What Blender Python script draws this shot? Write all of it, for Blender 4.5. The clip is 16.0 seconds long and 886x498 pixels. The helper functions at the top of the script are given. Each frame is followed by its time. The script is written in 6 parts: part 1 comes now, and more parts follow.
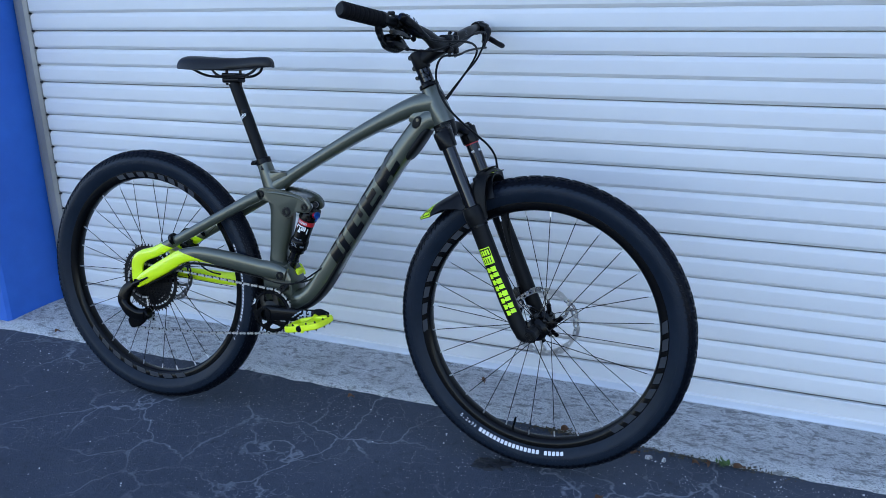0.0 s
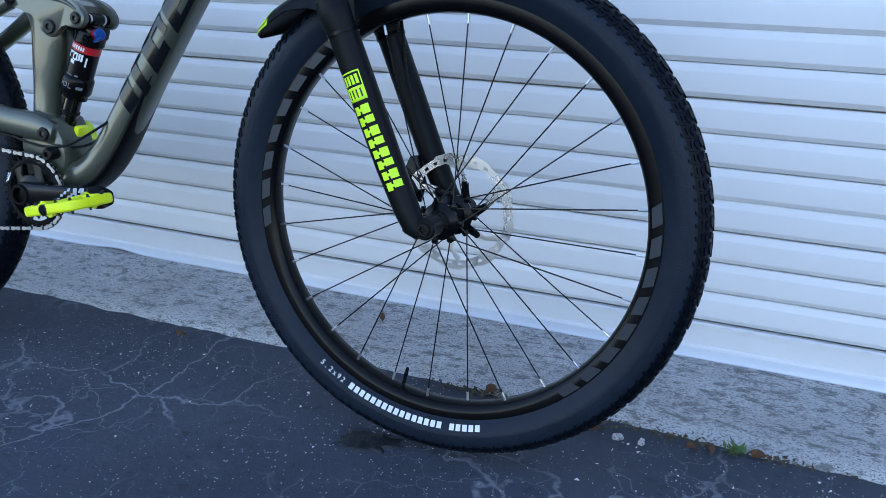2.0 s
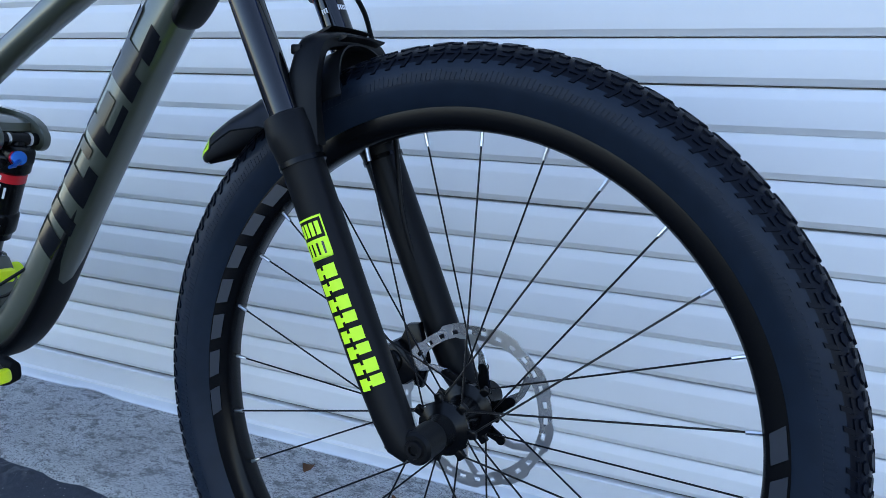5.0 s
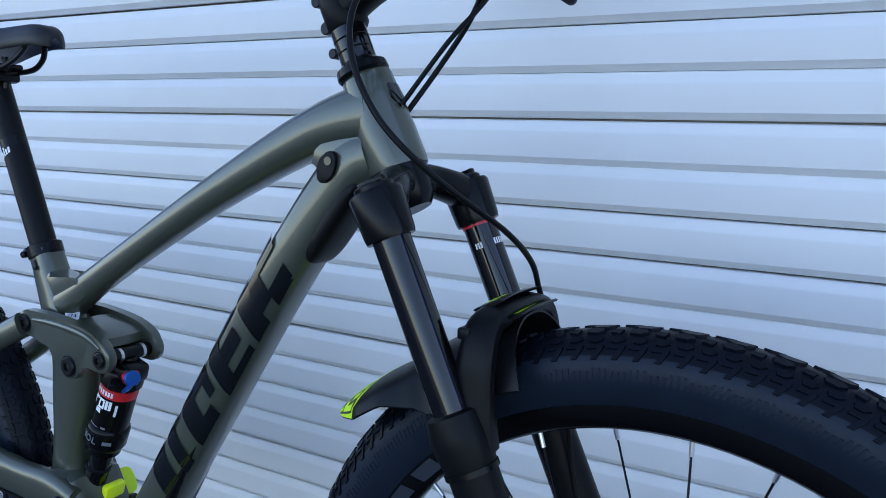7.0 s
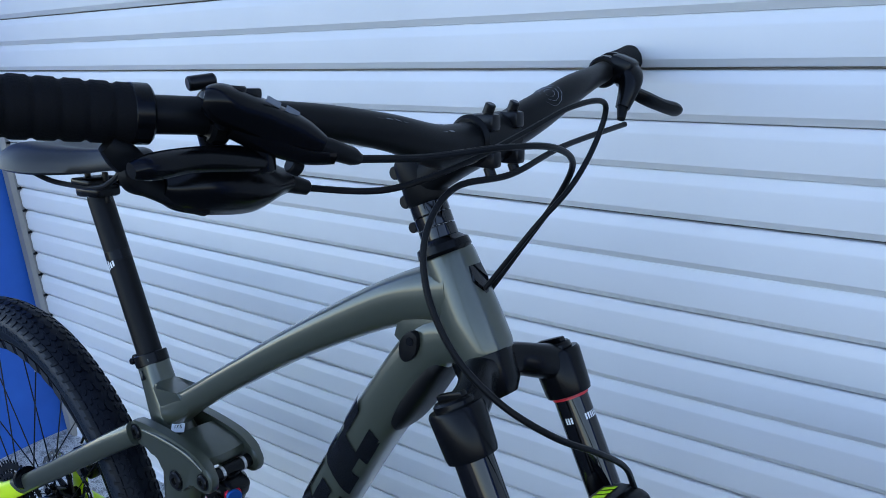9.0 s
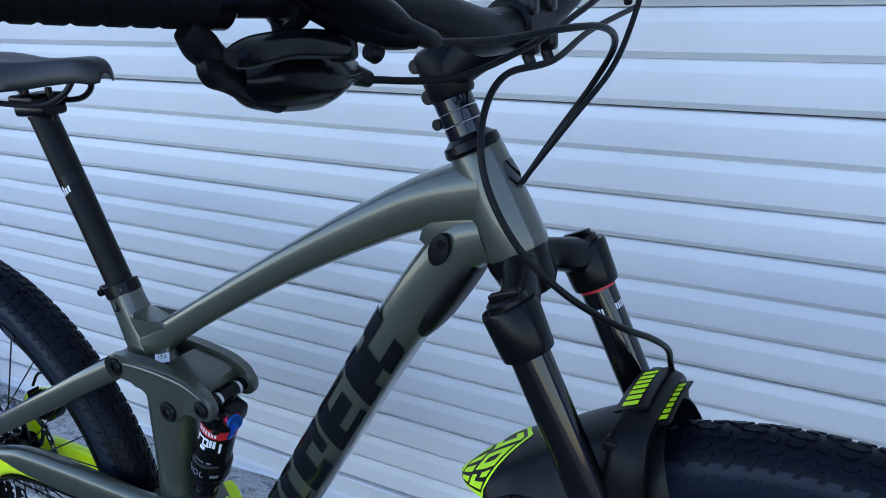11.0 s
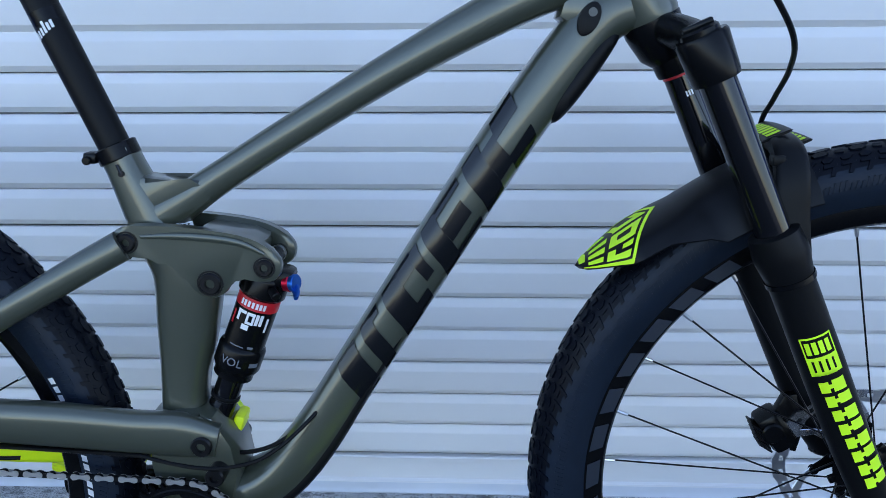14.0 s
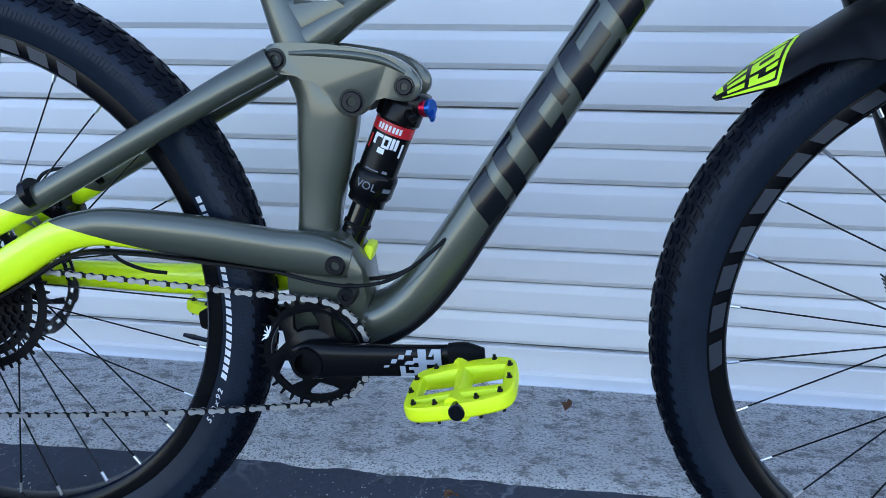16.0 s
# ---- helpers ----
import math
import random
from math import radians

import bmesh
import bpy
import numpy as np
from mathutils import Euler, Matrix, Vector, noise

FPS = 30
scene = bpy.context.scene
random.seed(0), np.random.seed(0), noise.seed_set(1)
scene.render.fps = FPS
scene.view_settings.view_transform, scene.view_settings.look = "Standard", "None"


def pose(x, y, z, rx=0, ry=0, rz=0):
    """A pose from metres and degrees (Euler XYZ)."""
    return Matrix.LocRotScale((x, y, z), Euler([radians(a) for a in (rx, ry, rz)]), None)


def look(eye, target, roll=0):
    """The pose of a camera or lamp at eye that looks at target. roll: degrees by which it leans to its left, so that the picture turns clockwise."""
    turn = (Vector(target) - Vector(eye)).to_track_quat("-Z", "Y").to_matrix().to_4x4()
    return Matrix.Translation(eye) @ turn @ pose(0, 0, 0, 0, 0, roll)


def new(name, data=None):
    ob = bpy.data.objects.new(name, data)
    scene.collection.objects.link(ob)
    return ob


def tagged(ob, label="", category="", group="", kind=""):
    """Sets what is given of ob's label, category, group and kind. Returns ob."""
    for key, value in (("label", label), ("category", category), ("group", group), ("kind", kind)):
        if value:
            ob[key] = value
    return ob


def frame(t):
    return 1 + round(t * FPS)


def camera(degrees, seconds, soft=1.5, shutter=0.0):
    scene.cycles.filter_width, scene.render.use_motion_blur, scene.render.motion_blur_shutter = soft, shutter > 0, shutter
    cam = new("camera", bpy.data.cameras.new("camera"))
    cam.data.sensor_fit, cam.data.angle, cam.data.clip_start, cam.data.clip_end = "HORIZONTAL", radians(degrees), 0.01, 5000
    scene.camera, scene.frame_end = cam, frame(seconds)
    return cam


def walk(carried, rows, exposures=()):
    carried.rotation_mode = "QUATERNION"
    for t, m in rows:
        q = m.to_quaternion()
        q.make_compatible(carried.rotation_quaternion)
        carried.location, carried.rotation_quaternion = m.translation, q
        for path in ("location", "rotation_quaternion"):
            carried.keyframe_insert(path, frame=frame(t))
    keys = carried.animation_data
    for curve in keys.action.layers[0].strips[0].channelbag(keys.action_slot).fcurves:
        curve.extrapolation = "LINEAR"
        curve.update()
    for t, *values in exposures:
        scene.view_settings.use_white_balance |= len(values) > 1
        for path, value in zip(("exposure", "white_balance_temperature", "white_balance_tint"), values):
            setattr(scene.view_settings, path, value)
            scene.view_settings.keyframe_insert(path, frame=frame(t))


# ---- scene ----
cam = camera(59.19, 16.0, soft=0.75)
PATH = [
    (0, (1.6378, -1.7675, 1.1471), (0.9345, 0.0029, 0.5381), -1.26),
    (0.5, (1.6743, -1.6251, 1.1168), (0.9768, 0.1374, 0.4787), -1.13),
    (1, (1.6381, -1.4492, 1.0028), (0.9743, 0.3177, 0.3415), -0.39),
    (1.5, (1.5771, -1.2456, 0.8525), (0.9339, 0.5178, 0.1620), 0.40),
    (2, (1.5638, -1.0604, 0.7224), (0.9331, 0.7080, 0.0331), 1.30),
    (2.5, (1.5677, -0.9165, 0.6391), (0.9477, 0.8581, -0.0440), 1.92),
    (3, (1.5457, -0.8413, 0.6088), (0.9084, 0.9354, -0.0524), 2.08),
    (5.5, (1.4436, -0.6407, 0.7754), (0.5974, 1.1115, 0.3130), -0.62),
    (6, (1.3771, -0.5933, 0.8175), (0.4957, 1.1446, 0.3676), -0.98),
    (6.5, (1.3405, -0.5822, 0.8749), (0.4226, 1.1378, 0.4286), -1.16),
    (7, (1.3191, -0.5713, 0.9460), (0.3657, 1.1277, 0.4938), -1.57),
    (7.5, (1.3017, -0.5670, 1.0080), (0.2972, 1.0979, 0.5396), -2.21),
    (8, (1.2819, -0.5458, 1.0931), (0.1941, 1.0595, 0.6035), -3.08),
    (10.5, (1.3294, -0.3974, 1.1753), (0.1547, 1.0063, 0.3692), -7.02),
    (11, (1.1856, -0.5180, 1.1459), (0.2617, 1.0458, 0.3087), -5.63),
    (11.5, (1.0915, -0.6389, 1.1355), (0.4168, 1.0452, 0.2938), -4.03),
    (12, (1.0181, -0.7127, 1.1118), (0.5230, 1.0493, 0.3056), -3.02),
    (12.5, (0.9288, -0.7192, 1.1093), (0.5947, 1.0918, 0.3292), -2.20),
    (13, (0.7882, -0.7301, 1.0587), (0.5725, 1.1162, 0.3209), -1.88),
    (13.5, (0.7276, -0.7234, 0.9843), (0.6197, 1.1409, 0.2684), -1.26),
    (14, (0.7486, -0.7411, 0.9141), (0.6910, 1.1305, 0.2116), -0.93),
    (14.5, (0.7339, -0.7690, 0.8652), (0.6954, 1.1052, 0.1681), -0.61),
    (15, (0.7198, -0.7953, 0.8130), (0.6236, 1.0748, 0.1104), -0.78),
    (15.5, (0.7067, -0.8033, 0.7872), (0.5394, 1.0512, 0.0574), -0.72),
    (16, (0.6986, -0.8188, 0.7657), (0.4361, 1.0212, 0.0269), -0.91),
]
EXPOSURES = [(0, 1.85, 6300, 16), (3, 2.1, 6300, 16), (8, 1.85, 6300, 16), (11, 1.94, 6300, 16), (13, 1.83, 6300, 16), (14.5, 2.0, 6300, 16), (16, 2.16, 6300, 16)]
walk(cam, [(t, look(eye, target, roll)) for t, eye, target, roll in PATH], EXPOSURES)

# ---- sky, sun and exposure ----
world = bpy.data.worlds.new("sky")
scene.world = world
world.use_nodes = True
wn = world.node_tree
bg = wn.nodes["Background"]
sky = wn.nodes.new("ShaderNodeTexSky")
sky.sky_type = "NISHITA"
sky.sun_disc = False
sky.sun_elevation = radians(38)
sky.sun_rotation = radians(20)
sky.altitude = 10
wn.links.new(sky.outputs["Color"], bg.inputs["Color"])
bg.inputs["Strength"].default_value = 0.15
sun = new("sun", bpy.data.lights.new("sun", "SUN"))
sun.data.energy = 4.0
sun.data.angle = radians(0.5)
sun.data.color = (1.0, 0.93, 0.82)
sun.matrix_world = look((3, 8, 6.9), (0, 0, 0))

# ---- materials ----


def mat(name, base, rough=0.5, metal=0.0, vary=0.12, scale=30.0, bump=0.0, bump_scale=None, coat=0.0, coat_rough=0.1, spec=0.5, second=None, second_scale=4.0, second_amount=0.5):
    """A principled material with grain at two scales and fine relief."""
    m = bpy.data.materials.new(name)
    m.use_nodes = True
    nt = m.node_tree
    b = nt.nodes["Principled BSDF"]
    b.inputs["Metallic"].default_value = metal
    b.inputs["Coat Weight"].default_value = coat
    b.inputs["Coat Roughness"].default_value = coat_rough
    b.inputs["Specular IOR Level"].default_value = spec
    tc = nt.nodes.new("ShaderNodeTexCoord")
    n1 = nt.nodes.new("ShaderNodeTexNoise")
    n1.inputs["Scale"].default_value = scale
    n1.inputs["Detail"].default_value = 6
    nt.links.new(tc.outputs["Object"], n1.inputs["Vector"])
    n2 = nt.nodes.new("ShaderNodeTexNoise")
    n2.inputs["Scale"].default_value = second_scale
    n2.inputs["Detail"].default_value = 5
    nt.links.new(tc.outputs["Object"], n2.inputs["Vector"])
    r1 = nt.nodes.new("ShaderNodeMapRange")
    r1.inputs["To Min"].default_value = 1 - vary
    r1.inputs["To Max"].default_value = 1 + vary
    nt.links.new(n1.outputs["Fac"], r1.inputs["Value"])
    mx = nt.nodes.new("ShaderNodeMix")
    mx.data_type = "RGBA"
    mx.inputs["A"].default_value = (*base, 1)
    mx.inputs["B"].default_value = (*(second or [c * 0.8 for c in base]), 1)
    r2 = nt.nodes.new("ShaderNodeMapRange")
    r2.inputs["From Min"].default_value = 0.4
    r2.inputs["From Max"].default_value = 0.7
    r2.inputs["To Max"].default_value = second_amount
    nt.links.new(n2.outputs["Fac"], r2.inputs["Value"])
    nt.links.new(r2.outputs["Result"], mx.inputs["Factor"])
    hv = nt.nodes.new("ShaderNodeHueSaturation")
    nt.links.new(mx.outputs["Result"], hv.inputs["Color"])
    nt.links.new(r1.outputs["Result"], hv.inputs["Value"])
    nt.links.new(hv.outputs["Color"], b.inputs["Base Color"])
    r3 = nt.nodes.new("ShaderNodeMapRange")
    r3.inputs["To Min"].default_value = max(0.02, rough - 0.08)
    r3.inputs["To Max"].default_value = min(1, rough + 0.08)
    nt.links.new(n2.outputs["Fac"], r3.inputs["Value"])
    nt.links.new(r3.outputs["Result"], b.inputs["Roughness"])
    if bump:
        n3 = nt.nodes.new("ShaderNodeTexNoise")
        n3.inputs["Scale"].default_value = bump_scale or scale * 4
        n3.inputs["Detail"].default_value = 8
        nt.links.new(tc.outputs["Object"], n3.inputs["Vector"])
        bp = nt.nodes.new("ShaderNodeBump")
        bp.inputs["Strength"].default_value = bump
        bp.inputs["Distance"].default_value = 0.002
        nt.links.new(n3.outputs["Fac"], bp.inputs["Height"])
        nt.links.new(bp.outputs["Normal"], b.inputs["Normal"])
    return m


OLIVE = mat("olive_paint", (0.056, 0.063, 0.043), 0.33, 0.3, 0.05, 300, coat=0.75, coat_rough=0.07, second=(0.052, 0.058, 0.041))
NEON_COLOR = (0.72, 0.95, 0.003)
NEON = mat("neon_paint", NEON_COLOR, 0.35, vary=0.03, second=(0.68, 0.9, 0.003), coat=0.3)
NEON_PRINT = mat("neon_print", (0.62, 0.95, 0.008), 0.5, vary=0.03, second=(0.56, 0.88, 0.008))
NEON_PLASTIC = mat("neon_plastic", (0.8, 0.95, 0.003), 0.42, vary=0.04, second=(0.74, 0.88, 0.003), bump=0.15, bump_scale=500)
RUBBER = mat("tyre_rubber", (0.0022, 0.0034, 0.0066), 0.36, vary=0.3, scale=60, second=(0.0036, 0.0052, 0.0092), second_scale=9, bump=0.12, bump_scale=900, spec=0.10)
# tyre walls: the sky's bluish sheen is put into the base colour
WALL_RUBBER = mat("sheen_tyre_wall", (0.0085, 0.0140, 0.0235), 0.40, vary=0.3, scale=60, second=(0.0125, 0.0185, 0.0300), second_scale=9, bump=0.12, bump_scale=900, spec=0.15)
GRIP_RUBBER = mat("grip_rubber", (0.005, 0.005, 0.0055), 0.65, vary=0.15, bump=0.3, bump_scale=700, spec=0.09)
SATIN = mat("satin_black", (0.0024, 0.0026, 0.0030), 0.24, vary=0.1, second=(0.0034, 0.0037, 0.0042), spec=0.17)
MATT = mat("matt_black", (0.004, 0.0043, 0.0048), 0.4, vary=0.1, second=(0.0050, 0.0053, 0.0060), bump=0.06, bump_scale=800, spec=0.13)
GLOSS = mat("gloss_black", (0.003, 0.003, 0.0035), 0.06, vary=0.05, spec=0.5)
DECAL_BLACK = mat("gloss_black_decal", (0.0045, 0.005, 0.0055), 0.14, vary=0.05, spec=0.4)
STEEL = mat("brushed_steel", (0.62, 0.62, 0.62), 0.28, 1.0, 0.1, 200)
CHAIN_STEEL = mat("chain_steel", (0.55, 0.545, 0.53), 0.36, 0.85, 0.12, 120)
DARK_STEEL = mat("dark_steel", (0.012, 0.012, 0.013), 0.32, 0.6, 0.15, 120, spec=0.4)
GREY_PRINT = mat("grey_print", (0.14, 0.155, 0.18), 0.5, vary=0.06)
PALE_PRINT = mat("pale_grey_print", (0.36, 0.39, 0.43), 0.4, vary=0.08)
RIM_PRINT = mat("blue_grey_print", (0.012, 0.017, 0.027), 0.42, vary=0.08)
WHITE_PRINT = mat("white_print", (0.75, 0.75, 0.75), 0.5, vary=0.05)
RED = mat("red_print", (0.55, 0.012, 0.02), 0.35, vary=0.05)
RED_ALLOY = mat("red_anodised", (0.5, 0.01, 0.04), 0.3, 0.8, 0.05)
BLUE_ALLOY = mat("blue_anodised", (0.02, 0.12, 0.45), 0.3, 0.8, 0.05)
SADDLE_SKIN = mat("saddle_cover", (0.005, 0.0053, 0.006), 0.42, vary=0.1, bump=0.15, bump_scale=700, spec=0.35)
FENDER = mat("fender_plastic", (0.0045, 0.0048, 0.0055), 0.36, vary=0.08, bump=0.04, bump_scale=200, spec=0.17)
DOOR_PAINT = mat("white_door_paint", (0.7, 0.695, 0.69), 0.45, vary=0.025, scale=14, second=(0.62, 0.615, 0.605), second_scale=2.2, second_amount=0.5)
SEAL = mat("grey_vinyl_seal", (0.6, 0.63, 0.68), 0.4, vary=0.06, scale=20)
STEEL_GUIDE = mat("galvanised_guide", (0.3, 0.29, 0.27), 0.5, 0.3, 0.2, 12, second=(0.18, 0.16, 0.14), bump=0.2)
BLUE_WALL = mat("blue_wall_paint", (0.02, 0.12, 0.5), 0.55, vary=0.12, scale=16, second=(0.028, 0.15, 0.56), second_scale=5, bump=0.5, bump_scale=40)
LEAF = mat("dry_leaf", (0.2, 0.1, 0.05), 0.8, vary=0.3, scale=60)
WEED = mat("green_weed", (0.07, 0.13, 0.03), 0.6, vary=0.3, scale=80)
WET = mat("broken_asphalt", (0.005, 0.006, 0.008), 0.55, vary=0.5, scale=140, second=(0.018, 0.022, 0.030), second_scale=60, bump=0.9, bump_scale=180)
MOSS = mat("dry_moss", (0.085, 0.07, 0.04), 0.9, vary=0.4, scale=150, bump=0.6)


def ground_mat(name, base, second, grain_scale, speck, speck_size, crack=None, crack_color=None, bump=0.8, rough=0.85, patch=2.0, hard=False):
    """Rough mineral ground: two-scale mottling, light specks and, for asphalt, fine cracks."""
    m = bpy.data.materials.new(name)
    m.use_nodes = True
    nt = m.node_tree
    b = nt.nodes["Principled BSDF"]
    b.inputs["Roughness"].default_value = rough
    tc = nt.nodes.new("ShaderNodeTexCoord")
    coords = tc.outputs["Object"]
    if hard:
        drawn = nt.nodes.new("ShaderNodeMapping")
        drawn.inputs["Scale"].default_value = (0.7, 1.2, 1.0)
        nt.links.new(coords, drawn.inputs["Vector"])
        coords = drawn.outputs["Vector"]

    def noise_node(scale, detail=8, rough_=0.6):
        n = nt.nodes.new("ShaderNodeTexNoise")
        n.inputs["Scale"].default_value = scale
        n.inputs["Detail"].default_value = detail
        n.inputs["Roughness"].default_value = rough_
        nt.links.new(coords, n.inputs["Vector"])
        return n

    def ramp(src, lo, hi):
        r = nt.nodes.new("ShaderNodeMapRange")
        r.inputs["From Min"].default_value = lo
        r.inputs["From Max"].default_value = hi
        nt.links.new(src, r.inputs["Value"])
        return r.outputs["Result"]

    def mix(fac, a, c):
        x = nt.nodes.new("ShaderNodeMix")
        x.data_type = "RGBA"
        nt.links.new(fac, x.inputs["Factor"])
        if isinstance(a, tuple):
            x.inputs["A"].default_value = (*a, 1)
        else:
            nt.links.new(a, x.inputs["A"])
        x.inputs["B"].default_value = (*c, 1)
        return x.outputs["Result"]

    big = noise_node(patch, 6)
    col = mix(ramp(big.outputs["Fac"], 0.35, 0.68), base, second)
    fine = noise_node(grain_scale, 10, 0.75)
    col = mix(ramp(fine.outputs["Fac"], 0.49 if hard else 0.5, 0.64 if hard else 0.8), col, tuple(min(0.88, c * 1.7) for c in base))
    dark = noise_node(grain_scale * 0.4, 8, 0.7)
    col = mix(ramp(dark.outputs["Fac"], 0.54 if hard else 0.56, 0.64 if hard else 0.76), col, tuple(c * 0.45 for c in base))
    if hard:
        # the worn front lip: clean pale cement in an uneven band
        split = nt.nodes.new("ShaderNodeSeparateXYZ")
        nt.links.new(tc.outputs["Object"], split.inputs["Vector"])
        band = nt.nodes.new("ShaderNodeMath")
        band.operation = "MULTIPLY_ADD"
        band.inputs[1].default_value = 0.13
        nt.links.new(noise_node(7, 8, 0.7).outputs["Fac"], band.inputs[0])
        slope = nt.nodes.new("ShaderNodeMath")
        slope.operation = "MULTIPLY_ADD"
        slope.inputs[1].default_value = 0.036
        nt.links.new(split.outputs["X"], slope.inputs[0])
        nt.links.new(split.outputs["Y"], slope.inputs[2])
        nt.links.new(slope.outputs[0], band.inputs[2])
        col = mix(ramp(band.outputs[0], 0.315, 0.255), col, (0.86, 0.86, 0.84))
        blot = noise_node(34, 8, 0.72)
        col = mix(ramp(blot.outputs["Fac"], 0.53, 0.61), col, tuple(c * 0.52 for c in base))
        grit = noise_node(grain_scale * 3, 6, 0.75)
        col = mix(ramp(grit.outputs["Fac"], 0.525, 0.585), col, tuple(c * 0.30 for c in base))
    height = fine.outputs["Fac"]
    if crack:
        warp = noise_node(6, 4)
        add = nt.nodes.new("ShaderNodeVectorMath")
        add.operation = "MULTIPLY_ADD"
        add.inputs[1].default_value = (0.16, 0.16, 0.16)
        nt.links.new(warp.outputs["Color"], add.inputs[0])
        nt.links.new(tc.outputs["Object"], add.inputs[2])
        for sc, width, strength in ((crack, 0.0095, 0.95), (crack * 2.4, 0.008, 0.6)):
            v = nt.nodes.new("ShaderNodeTexVoronoi")
            v.feature = "DISTANCE_TO_EDGE"
            v.inputs["Scale"].default_value = sc
            nt.links.new(add.outputs[0], v.inputs["Vector"])
            inv = nt.nodes.new("ShaderNodeMapRange")
            inv.inputs["From Min"].default_value = 0.0
            inv.inputs["From Max"].default_value = width * 2
            inv.inputs["To Min"].default_value = 1
            inv.inputs["To Max"].default_value = 0
            nt.links.new(v.outputs["Distance"], inv.inputs["Value"])
            gate = noise_node(2.3, 3)
            mul = nt.nodes.new("ShaderNodeMath")
            mul.operation = "MULTIPLY"
            nt.links.new(inv.outputs["Result"], mul.inputs[0])
            nt.links.new(ramp(gate.outputs["Fac"], 0.42, 0.62), mul.inputs[1])
            m2 = nt.nodes.new("ShaderNodeMath")
            m2.operation = "MULTIPLY"
            m2.inputs[1].default_value = strength
            nt.links.new(mul.outputs[0], m2.inputs[0])
            col = mix(m2.outputs[0], col, crack_color)
    v = nt.nodes.new("ShaderNodeTexVoronoi")
    v.inputs["Scale"].default_value = speck_size
    nt.links.new(tc.outputs["Object"], v.inputs["Vector"])
    cell = nt.nodes.new("ShaderNodeSeparateColor")
    nt.links.new(v.outputs["Color"], cell.inputs["Color"])
    near = ramp(v.outputs["Distance"], 0.34, 0.26)
    pick = ramp(cell.outputs["Red"], 0.78 if hard else 0.90, 0.80 if hard else 0.92)
    clus = ramp(noise_node(3.1, 3).outputs["Fac"], 0.4, 0.6)
    a = nt.nodes.new("ShaderNodeMath")
    a.operation = "MULTIPLY"
    nt.links.new(near, a.inputs[0])
    nt.links.new(pick, a.inputs[1])
    a2 = nt.nodes.new("ShaderNodeMath")
    a2.operation = "MULTIPLY"
    nt.links.new(a.outputs[0], a2.inputs[0])
    nt.links.new(clus, a2.inputs[1])
    col = mix(a2.outputs[0], col, speck)
    nt.links.new(col, b.inputs["Base Color"])
    bp = nt.nodes.new("ShaderNodeBump")
    bp.inputs["Strength"].default_value = bump
    bp.inputs["Distance"].default_value = 0.009
    nt.links.new(height, bp.inputs["Height"])
    if hard:
        lumps = nt.nodes.new("ShaderNodeBump")
        lumps.inputs["Strength"].default_value = 1.0
        lumps.inputs["Distance"].default_value = 0.02
        nt.links.new(blot.outputs["Fac"], lumps.inputs["Height"])
        nt.links.new(lumps.outputs["Normal"], bp.inputs["Normal"])
    nt.links.new(bp.outputs["Normal"], b.inputs["Normal"])
    return m


ASPHALT = ground_mat("old_asphalt", (0.035, 0.045, 0.064), (0.052, 0.064, 0.088), 85, (0.5, 0.52, 0.55), 230, 4.2, (0.22, 0.24, 0.27), 0.9)
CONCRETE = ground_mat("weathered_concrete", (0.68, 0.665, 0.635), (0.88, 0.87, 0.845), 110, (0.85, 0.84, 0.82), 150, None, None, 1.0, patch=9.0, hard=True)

# ---- mesh helpers ----


def part(name, bm, material, parent=None, label="", matrix=None, sharp=35, kind=""):
    me = bpy.data.meshes.new(name)
    bmesh.ops.recalc_face_normals(bm, faces=bm.faces)
    bm.to_mesh(me)
    bm.free()
    me.polygons.foreach_set("use_smooth", [True] * len(me.polygons))
    me.set_sharp_from_angle(angle=radians(sharp))
    me.materials.append(material)
    return place(name, me, parent, label, matrix, kind)


def place(name, me, parent=None, label="", matrix=None, kind=""):
    ob = new(name, me)
    if parent:
        ob.parent = parent
    if matrix is not None:
        ob.matrix_local = matrix
    return tagged(ob, label, kind=kind)


def smooth(pts, n=6):
    """Points along a Catmull-Rom curve through pts (tuples of any length)."""
    out = []
    p = [pts[0], *pts, pts[-1]]
    for i in range(1, len(p) - 2):
        for j in range(n):
            t = j / n
            out.append(tuple(
                0.5 * (2 * b + (c - a) * t + (2 * a - 5 * b + 4 * c - d) * t * t + (3 * b - a - 3 * c + d) * t ** 3)
                for a, b, c, d in zip(p[i - 1], p[i], p[i + 1], p[i + 2])))
    out.append(tuple(pts[-1]))
    return out


